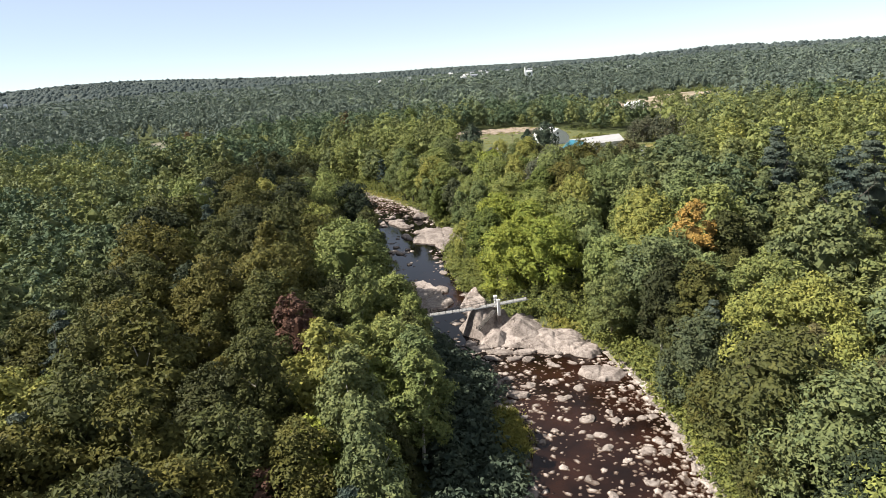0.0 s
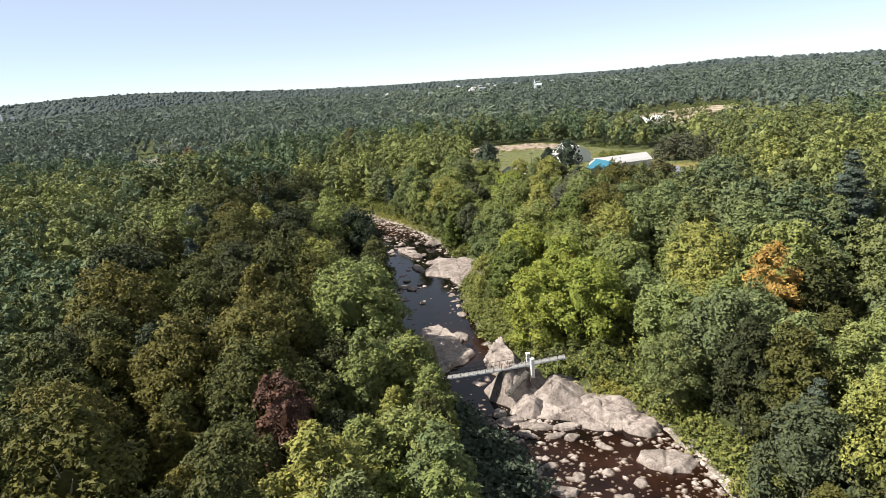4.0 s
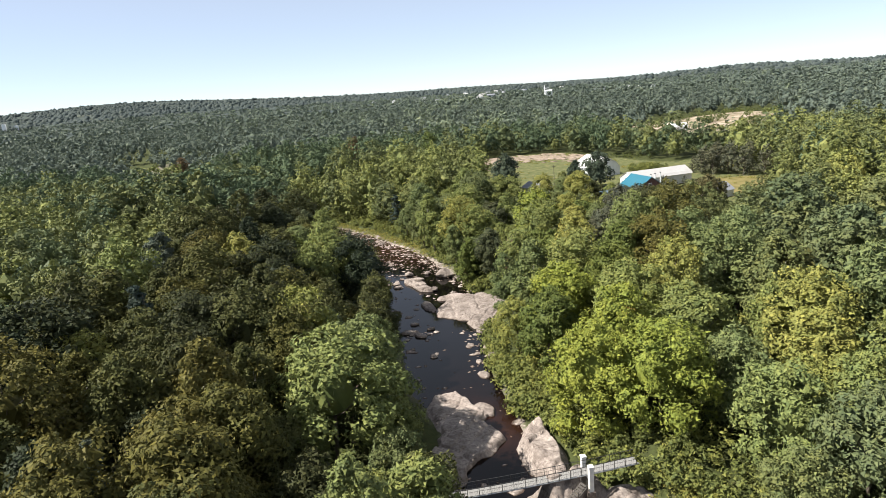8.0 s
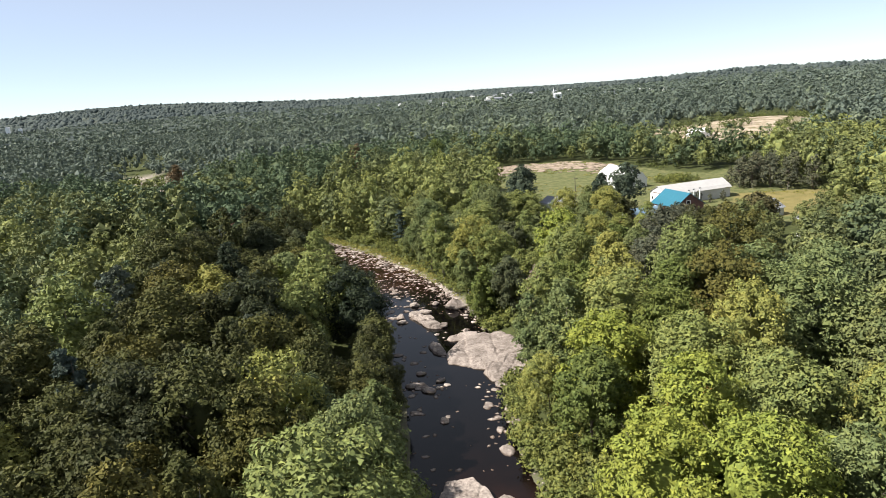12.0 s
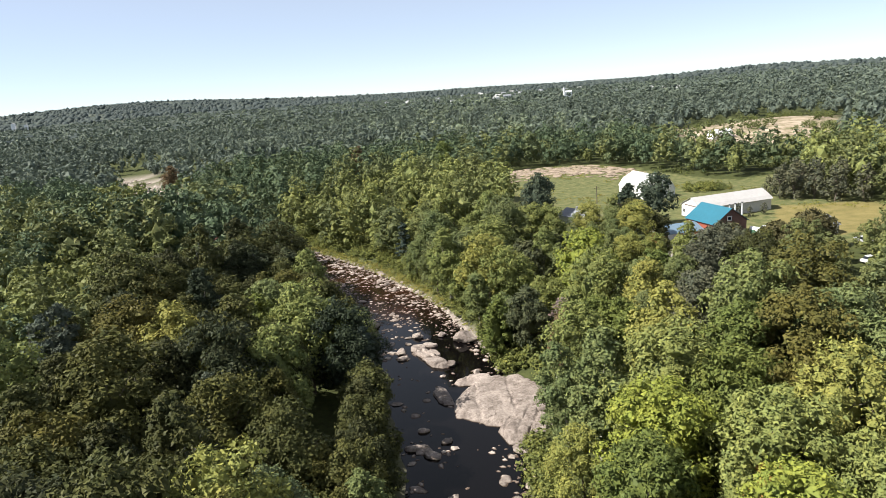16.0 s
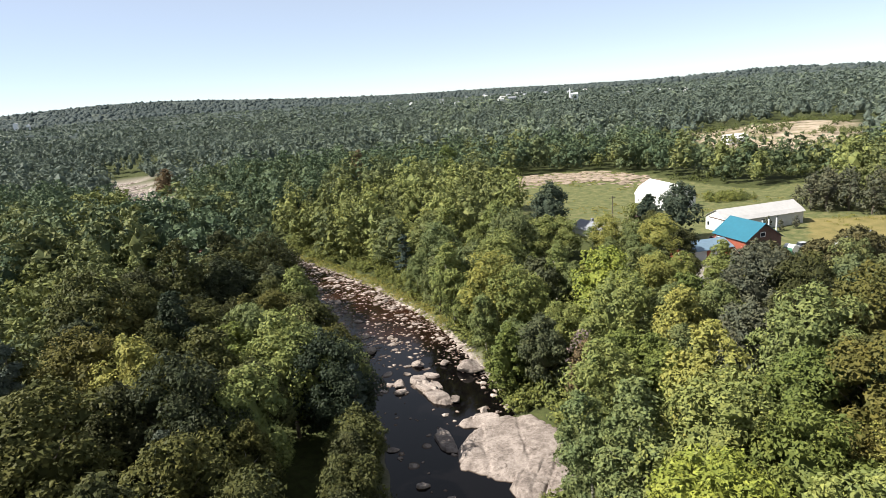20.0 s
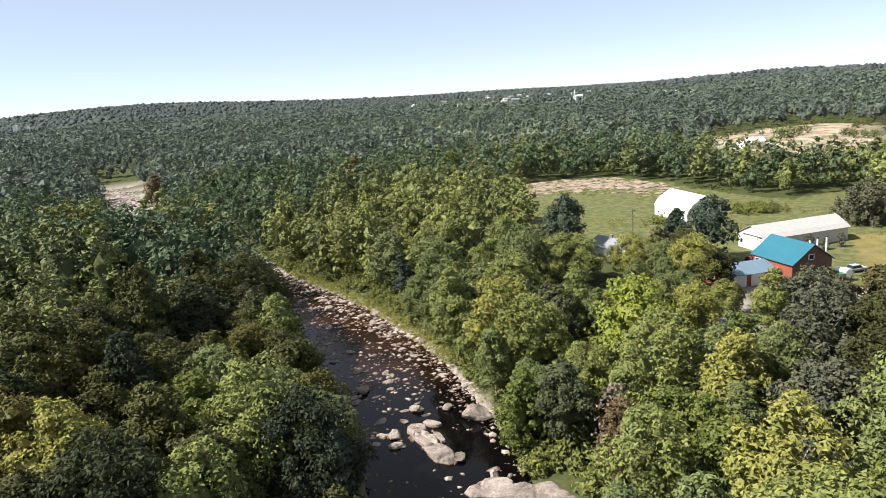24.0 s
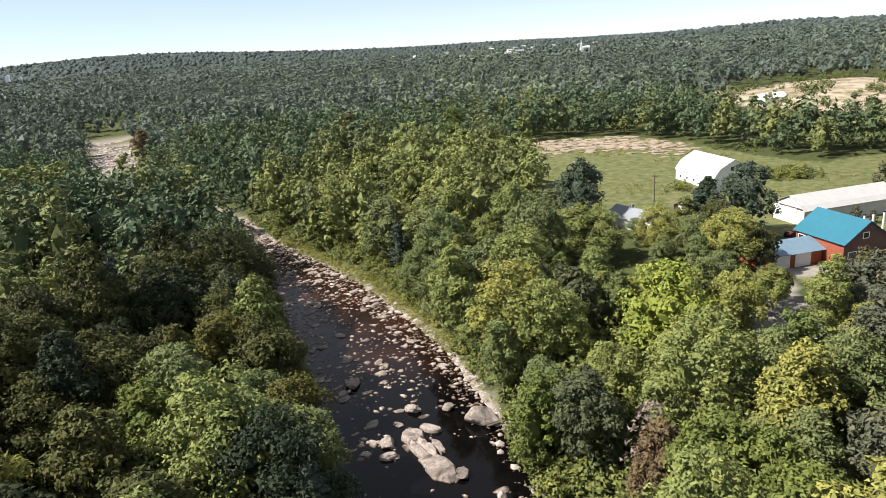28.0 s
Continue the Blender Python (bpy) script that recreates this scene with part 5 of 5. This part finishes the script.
def roof_sheet(p, q, length, over, thick, lap=0.35, ribs=0.0):
    """One roof slope from eave p to ridge q, both (y, z), with thickness and standing ribs."""
    bm = bmesh.new()
    p, q = Vector((0, *p)), Vector((0, *q))
    d = (p - q).normalized()
    e = p + d * over
    nrm = Vector((1, 0, 0)).cross(d)
    if nrm.z < 0:
        nrm = -nrm

    def plate(x0, x1, lo, hi):
        vs = [bm.verts.new(Vector((x, 0, 0)) + base + nrm * h) for x in (x0, x1) for base in (e, q) for h in (lo, hi)]
        for f in ((0, 1, 3, 2), (4, 6, 7, 5), (0, 4, 5, 1), (2, 3, 7, 6), (0, 2, 6, 4), (1, 5, 7, 3)):
            bm.faces.new([vs[i] for i in f])

    plate(-lap, length + lap, 0.02, 0.02 + thick)
    if ribs:
        for k in range(int((length + 2 * lap) / ribs) + 1):
            x = -lap + k * ribs
            plate(x - 0.02, x + 0.02, 0.02 + thick, 0.06 + thick)
    bmesh.ops.recalc_face_normals(bm, faces=bm.faces)
    return bm


def building(name, x, y, turn, length, width, eave, ridge, wall_mat, roofs, label, lap=0.4, base=None, ribs=0.6, hip=None):
    """A house or shed: walls to the eaves and gables, two roof slopes. x runs along the ridge from the near gable, y across."""
    z = float(land(x, y)) if base is None else base
    h = empty(name, pose(x, y, z, 0, 0, turn), label, "building")
    w = width / 2
    prof = [(-w, -0.6), (w, -0.6), (w, eave), (0, ridge), (-w, eave)] if hip is None else [(-w, -0.6), (w, -0.6), (w, eave), (w * hip[0], hip[1]), (0, ridge), (-w * hip[0], hip[1]), (-w, eave)]
    part("wall", gable(prof, length), wall_mat, h)
    for s, mat in ((-1, roofs[0]), (1, roofs[1])):
        if hip is None:
            part("roof", roof_sheet((s * w, eave), (0, ridge), length, lap, 0.06, lap, ribs), mat, h)
        else:
            part("lower_roof", roof_sheet((s * w, eave), (s * w * hip[0], hip[1]), length, lap, 0.06, lap, ribs), mat, h)
            part("roof", roof_sheet((s * w * hip[0], hip[1]), (0, ridge), length, 0.0, 0.06, lap, ribs), mat, h)
    return h


def opening(h, name, face, a, z, w, hgt, mat, trim=True, at=0.0):
    """A window or door set on a wall. face: 'near' gable, 'far' gable, or 'left'/'right' long wall; a: place along it."""
    o = new(name)
    o.parent = h
    if face in ("near", "far"):
        o.matrix_basis = pose(at, a, z, 0, 0, -90 if face == "near" else 90)
    else:
        o.matrix_basis = pose(a, at, z, 0, 0, 180 if face == "left" else 0)
    # in its own frame the wall lies along x and looks to -y
    part("pane", block(-w / 2, w / 2, -0.03, 0.06, 0, hgt), mat, o)
    if trim:
        bm = bmesh.new()
        for x0, x1, z0, z1 in ((-w / 2 - 0.1, -w / 2, -0.1, hgt + 0.1), (w / 2, w / 2 + 0.1, -0.1, hgt + 0.1), (-w / 2, w / 2, -0.1, 0), (-w / 2, w / 2, hgt, hgt + 0.1)):
            box(bm, x0, x1, -0.07, 0.06, z0, z1)
        part("frame", bm, white_trim, o)
    return o


G = 12.4
# long white shed
shed = building("long_shed", 46.4, 162.3, 18.5, 24.0, 8.4, 3.4, 5.7, shed_side, (grey_tin, grey_tin), "long white shed with a pale tin roof beside the meadow", base=G, hip=(0.80, 4.0), ribs=0.0)
part("near_gable", gable([(-4.18, 0), (4.18, 0), (4.18, 3.38), (3.3, 3.95), (0, 5.6), (-3.3, 3.95), (-4.18, 3.38)], 0.06), white_board, shed, "white painted boards").location = (-0.08, 0, 0)
opening(shed, "sliding_door", "near", -0.3, 0.1, 3.6, 3.2, white_trim, True, -0.14)
opening(shed, "window", "near", 3.0, 1.2, 0.8, 1.0, glass_dark, True, -0.12)
part("door_track", block(-0.3, -0.16, -4.0, 2.6, 3.45, 3.6), brown_board, shed)
# barn under white sheeting
barn = building("sheeted_barn", 46.9, 195.6, 106.0, 17.2, 11.4, 3.0, 7.4, white_board, (white_cloth, white_cloth), "big gambrel barn with a smooth white roof cover", base=G, hip=(0.72, 5.2), ribs=0.0, lap=0.25)
opening(barn, "loft_window", "near", 0.3, 4.6, 0.9, 1.0, glass_dark, False, -0.02)
for k in range(5):
    opening(barn, "window", "left", 2.0 + 3.2 * k, 0.9, 0.7, 0.6, glass_dark, True, 5.74)
# red house with the bright blue roof
house = building("blue_roofed_house", 46.9, 134.6, 108.8, 10.4, 9.4, 4.5, 7.8, red_board, (blue_tin, blue_tin), "red-brown boarded house with a bright blue tin roof", base=G, lap=0.5, ribs=0.0)
# gable turned from the sun: its shade is painted in with darker boards
part("gable_end", gable([(-4.68, 0), (4.68, 0), (4.68, 4.45), (0, 7.7), (-4.68, 4.45)], 0.05), brown_board, house, "end wall in darker brown, its shade put into the colour").location = (-0.07, 0, 0)
opening(house, "gable_window", "near", 0.4, 4.9, 1.1, 0.9, glass_dark, True, -0.1)
opening(house, "window", "near", 2.9, 1.6, 1.6, 1.1, glass_dark, True, -0.1)
opening(house, "window", "left", 9.0, 2.6, 1.4, 1.1, glass_dark, True, 4.74)
for k, (px, py) in enumerate(((2.4, -1.6), (1.6, -2.6), (0.8, -4.0))):
    ch = part("chimney_pipe", tube(bmesh.new(), [(px, py, 4.5), (px, py, 8.0 + 0.3 * k)], 0.16, 8), white_trim, house)
    part("cap", tube(bmesh.new(), [(px, py, 8.0 + 0.3 * k), (px, py, 8.2 + 0.3 * k)], 0.24, 8), steel_dark, ch)
# low garage wing
garage = building("garage", 28.9, 136.6, 16.5, 11.4, 6.6, 2.6, 4.0, red_board, (paleblue_tin, paleblue_tin), "low red garage with a faded light-blue roof", base=G, lap=0.5, ribs=0.0)
part("gable_board", gable([(-3.3, 2.5), (3.3, 2.5), (0, 3.9)], 0.06), white_board, garage, "weathered white boards under the roof").location = (-0.08, 0, 0)
opening(garage, "door", "near", -2.2, 0.0, 0.95, 2.05, white_trim, True, -0.08)
opening(garage, "window", "near", 1.6, 0.9, 0.9, 1.1, glass_dark, True, -0.08)
part("star", tube(bmesh.new(), [(-0.12, -0.4, 1.6), (-0.2, -0.4, 1.6)], 0.35, 5), white_trim, garage, "white star ornament")
for k in range(2):
    opening(garage, "garage_door", "right", 3.4 + 4.2 * k, 0.0, 2.9, 2.2, white_board, True, -3.34)
# white cottage and its porch
cottage = building("white_cottage", 17.8, 161.4, 123.0, 10.0, 7.0, 2.6, 4.2, white_board, (grey_shingle, grey_shingle), "small white cottage with a grey shingle roof", base=G - 0.2, lap=0.4, ribs=0.0)
opening(cottage, "window", "near", -1.8, 0.9, 1.1, 1.0, glass_dark, True, -0.06)
opening(cottage, "door", "near", 1.6, 0.0, 0.95, 2.0, brown_board, True, -0.06)
opening(cottage, "window", "left", 2.0, 0.9, 1.1, 1.0, glass_dark, True, 3.55)
part("porch_roof", block(-1.9, -0.1, 0.2, 3.2, 2.25, 2.37, 0.02), white_trim, cottage)
for py in (0.35, 3.05):
    part("porch_post", block(-1.8, -1.66, py - 0.07, py + 0.07, -0.3, 2.25), white_trim, cottage)
part("chimney", block(5.4, 6.0, -0.3, 0.3, 3.4, 5.0, 0.02), grey_shingle, cottage)
# brown garden shed
hut = building("garden_shed", 27.5, 174.0, 60.0, 3.6, 3.2, 2.0, 3.0, brown_board, (brown_board, brown_board), "small brown garden shed in the meadow", base=G - 0.2, lap=0.25, ribs=0.0)
opening(hut, "door", "near", 0.0, 0.0, 0.9, 1.8, white_trim, True, -0.05)
# tunnel shed at the sand pit
pit_shed = building("tunnel_shed", 136.0, 401.0, 12.0, 13.0, 8.0, 3.2, 5.6, white_cloth, (white_cloth, white_cloth), "white tunnel shed at the edge of the sand pit", base=float(land(142.0, 403.0)) - 0.1, hip=(0.7, 4.8), ribs=0.0, lap=0.1)
opening(pit_shed, "doorway", "far", 0.0, 0.2, 6.0, 3.6, glass_dark, False, 13.02)
# grey house among trees
grey_house = building("grey_house", 63.0, 132.0, 30.0, 9.0, 6.5, 2.6, 4.6, white_board, (grey_shingle, grey_shingle), "low house with a worn grey roof among trees", base=G - 0.3, lap=0.4, ribs=0.0)
part("chimney", block(5.0, 5.6, -0.9, -0.3, 3.6, 5.4, 0.02), grey_shingle, grey_house)


def car(x, y, turn, paint, label):
    c = empty("car", pose(x, y, float(land(x, y)), 0, 0, turn), label, "car", "parked cars")
    bm = block(-2.1, 2.1, -0.85, 0.85, 0.35, 0.95, 0.12)
    part("body", bm, paint, c)
    bm = bmesh.new()
    lo = [bm.verts.new(v) for v in ((-1.5, -0.78, 0.94), (1.1, -0.78, 0.94), (1.1, 0.78, 0.94), (-1.5, 0.78, 0.94))]
    hi = [bm.verts.new(v) for v in ((-1.1, -0.66, 1.45), (0.5, -0.66, 1.45), (0.5, 0.66, 1.45), (-1.1, 0.66, 1.45))]
    for i in range(4):
        bm.faces.new((lo[i], lo[(i + 1) % 4], hi[(i + 1) % 4], hi[i]))
    bm.faces.new(hi)
    part("cabin", bm, glass_dark, c)
    part("roof", block(-1.1, 0.5, -0.66, 0.66, 1.45, 1.52, 0.02), paint, c)
    for wx in (-1.3, 1.3):
        for wy in (-0.8, 0.8):
            w = part("wheel", tube(bmesh.new(), [(wx, wy - 0.1, 0.33), (wx, wy + 0.1, 0.33)], 0.33, 12), rubber, c)
            part("rim", tube(bmesh.new(), [(wx, wy - 0.11, 0.33), (wx, wy + 0.11, 0.33)], 0.18, 10), steel_pale, w)
    return c


car_white = plain("white_car_paint", (0.75, 0.75, 0.74), 0.3, 0.03, 1.0)
car_grey = plain("grey_car_paint", (0.35, 0.36, 0.37), 0.3, 0.05, 1.0)
car(18.8, 119.0, 70, car_white, "white car half hidden by trees on the drive")
car(65.5, 108.5, 20, car_white, "white pickup-like car parked beyond the trees")
car(71.5, 122.0, 100, car_grey, "grey car parked beyond the trees")
car(58.5, 140.5, 15, car_grey, "grey car parked beside the lawn")
# red machine by the shed, wrapped boat on the drive
tractor = empty("tractor", pose(42.5, 151.5, G, 0, 0, 30), "red farm tractor parked between house and shed", "tractor")
part("bonnet", block(0.1, 1.7, -0.4, 0.4, 0.7, 1.35, 0.08), red_paint, tractor)
part("seat_deck", block(-1.0, 0.1, -0.55, 0.55, 0.6, 0.9, 0.05), red_paint, tractor)
part("mudguard", block(-1.1, -0.3, -0.95, 0.95, 1.2, 1.3, 0.03), red_paint, tractor)
part("exhaust", tube(bmesh.new(), [(1.2, 0.2, 1.3), (1.2, 0.2, 2.1)], 0.05, 6), steel_dark, tractor)
for wx, wy, r in ((-0.7, -0.8, 0.7), (-0.7, 0.8, 0.7), (1.3, -0.65, 0.4), (1.3, 0.65, 0.4)):
    part("wheel", tube(bmesh.new(), [(wx, wy - 0.15, r), (wx, wy + 0.15, r)], r, 14), rubber, tractor)
tank = empty("storage_tank", pose(53.2, 135.2, G, 0, 0, 25), "white-topped green storage tank on the drive", "tank")
part("tank_body", tube(bmesh.new(), [(0, -1.2, 1.25), (0, 1.2, 1.25)], 1.15, 14), green_paint, tank)
part("tank_top", tube(bmesh.new(), [(0, -1.26, 1.6), (0, 1.26, 1.6)], 0.98, 14), white_trim, tank)
for s in (-1, 1):
    part("cradle", block(-0.9, 0.9, s * 0.8 - 0.1, s * 0.8 + 0.1, 0, 0.5), steel_dark, tank)


def pole(x, y, h, label="weathered wooden utility pole in the meadow"):
    p = empty("utility_pole", pose(x, y, float(land(x, y)), 0, 0, 20), label, "pole", "utility poles")
    part("mast", tube(bmesh.new(), [(0, 0, -0.4), (0, 0, h)], [0.16, 0.1], 8), bark, p)
    part("cross_arm", block(-1.0, 1.0, -0.06, 0.06, h - 0.7, h - 0.55), bark, p)
    return p


pole(23.2, 181.0, 8.0)
# brush heaps along the far side of the meadow
rngh = np.random.default_rng(91)
heap = [stone(200 + i, 1, 0.45, 0.2) for i in range(4)]
u = rngh.random(800)
px = -12 + 66 * u + rngh.normal(0, 3, 800)
py = 266 + 22 * np.sin(math.pi * np.clip(u, 0, 1)) + rngh.normal(0, 13, 800) - 4 * u
inside_field = inside(px, py, FIELD)
pp = np.stack([px, py], 1)[inside_field]
co, tri, count = [], [], 0
for x, y in pp:
    v, f = heap[rngh.integers(4)]
    s = rngh.uniform(0.5, 1.7)
    co.append(v * np.array([s * 1.5, s, s * 0.6]) + (x, y, float(land(x, y)) + 0.1))
    tri.append(f + count)
    count += len(v)
tagged(raw_mesh("brush_heaps", np.concatenate(co), np.concatenate(tri), straw), "brown heaps of dry brush and soil along the meadow", "brush heaps", kind="stuff")
# meadow shrubs and rough grass
x, y = rngh.uniform(-20, 150, 6000), rngh.uniform(118, 330, 6000)
m = inside(x, y, FIELD) & (wave(x, y, 11.0, 6.0) + 0.4 * wave(x, y, 4.0, 2.0) > 0.25) & ~((x > 26) & (x < 76) & (y < 186) & (y > 118))
p = np.stack([x[m], y[m]], 1)
wood("rough_grass", p, rngh.uniform(0.5, 1.1, len(p)), tuft_kinds, grass_blade, "rough yellow-green grass tussocks in the meadow", 51, category="grass")
p = np.concatenate([np.stack([rngh.normal(65, 3.6, 90), rngh.normal(205, 2.2, 90)], 1), np.stack([rngh.uniform(60, 130, 60), rngh.normal(250, 4, 60)], 1), np.stack([rngh.normal(56, 4, 14), rngh.normal(172, 1.2, 14)], 1), np.stack([rngh.normal(34, 2, 8), rngh.normal(196, 1.5, 8)], 1)])
wood("shrubs", p, rngh.uniform(0.6, 1.2, len(p)), bush_kinds, leaf_shrub, "low green shrubs growing in the meadow", 52, category="shrubs")

# thickets and mounds in the sand pit, saplings by the long shed
x, y = rngh.uniform(115, 265, 900), rngh.uniform(335, 515, 900)
m = inside(x, y, PIT) & (wave(x, y, 13.0, 3.0) > 0.1) & (np.hypot(x - 136, y - 390) > 44)
p = np.stack([x[m], y[m]], 1)
wood("shrubs", p, rngh.uniform(0.8, 2.0, len(p)), bush_kinds, leaf_shrub, "green thickets growing over the old sand pit", 53, category="shrubs")
sapling_kinds = [crown(140 + i, 5.0, 2.4, 24, 700, 0.2, "column", base=0.1, lump=1.5) for i in range(3)]
sapling_meshes = [(trunk_mesh(140 + i, 5.0, 2.2, "column", bark), crown_mesh(sapling_kinds[i], leaf_grey_green)) for i in range(3)]
for i, (x, y, s) in enumerate(((57.5, 157.5, 0.9), (61.5, 158.5, 0.6), (66.0, 160.5, 0.7), (52.0, 156.0, 0.55), (78.0, 186.0, 1.3), (79.5, 180.5, 1.9), (82.0, 184.0, 2.1), (82.5, 178.0, 2.0), (85.0, 181.0, 2.3), (86.5, 186.0, 2.2), (88.5, 190.0, 2.2), (88.0, 176.5, 2.2), (92.0, 184.0, 2.4), (95.0, 176.0, 2.4), (91.0, 170.5, 2.1), (98.0, 168.0, 2.2))):
    make_tree("sapling", *sapling_meshes[i % 3], pose(x, y, float(land(x, y)) - 0.1, 0, 0, 70 * i) @ Matrix.Scale(s, 4), "slim grey-green sapling at the edge of the lawn", "tree", "lawn saplings")

x, y = rngh.uniform(-8, 48, 700), rngh.uniform(84, 124, 700)
m = ~(inside(x, y, FIELD) | inside(x, y, YARD) | inside(x, y, DRIVE) | inside(x, y, BIGSLAB)) & (river_gap(x, y)[0] > 2)
p = np.stack([x[m], y[m]], 1)
wood("shrubs", p, rngh.uniform(0.9, 1.8, len(p)), bush_kinds, leaf_shrub, "tall green undergrowth between the farmyard trees", 54, category="shrubs")

# ---- village on the skyline ----
far_white = plain("far_white_walls", (0.80, 0.80, 0.80), 0.7, 0.04, 0.2)
far_grey = plain("far_pale_walls", (0.45, 0.46, 0.47), 0.7, 0.1, 0.2)
church = empty("church", pose(150, 1140, float(land(150, 1140)) + 18, 0, 0, 8) @ Matrix.Scale(0.27, 4), "white village church with a tall pointed steeple", "church")
part("nave", gable([(-9, -60), (9, -60), (9, 10), (0, 18), (-9, 10)], 46), far_white, church)
part("tower", block(-7, 0, -4, 4, -60, 26, 0.2), far_white, church)
bm = bmesh.new()
bmesh.ops.create_cone(bm, cap_ends=True, segments=8, radius1=4.2, radius2=0.2, depth=24, matrix=Matrix.Translation((-3.5, 0, 38)))
part("spire", bm, far_white, church)
rngv = np.random.default_rng(17)


def far_house(x, y, turn, l, w, h, lift, mat, label, name="farmhouse"):
    b = empty(name, pose(x, y, float(land(x, y)) + lift, 0, 0, turn), label, "house", "village houses")
    part("wall", gable([(-w / 2, -18), (w / 2, -18), (w / 2, h), (0, h * 1.5), (-w / 2, h)], l), mat, b)
    for s in (-1, 1):
        part("roof", roof_sheet((s * w / 2, h), (0, h * 1.5), l, 0.6, 0.2, 0.5), grey_tin if mat is far_white else grey_shingle, b)


for az, r, l, lift in ((12.5, 1330, 18, 9), (14.5, 1320, 15, 9), (15.6, 1250, 26, 9), (16.6, 1230, 20, 9), (-7.6, 1900, 22, 9), (-35.7, 2250, 50, 26), (-34.9, 2250, 40, 20)):
    x, y = r * math.sin(radians(az)), r * math.cos(radians(az))
    far_house(x, y, -az + 90 + rngv.uniform(-20, 20), l, 9, 5, lift, far_white, "long white farm building among distant trees", "farm_building")
for k in range(22):
    az, r = rngv.uniform(-6, 9), rngv.uniform(1300, 2600)
    x, y = r * math.sin(radians(az)), r * math.cos(radians(az))
    far_house(x, y, rngv.uniform(0, 180), rngv.uniform(10, 18), 9, 4.5, 13, far_white if k % 3 == 0 else far_grey, "small pale village house among distant trees")
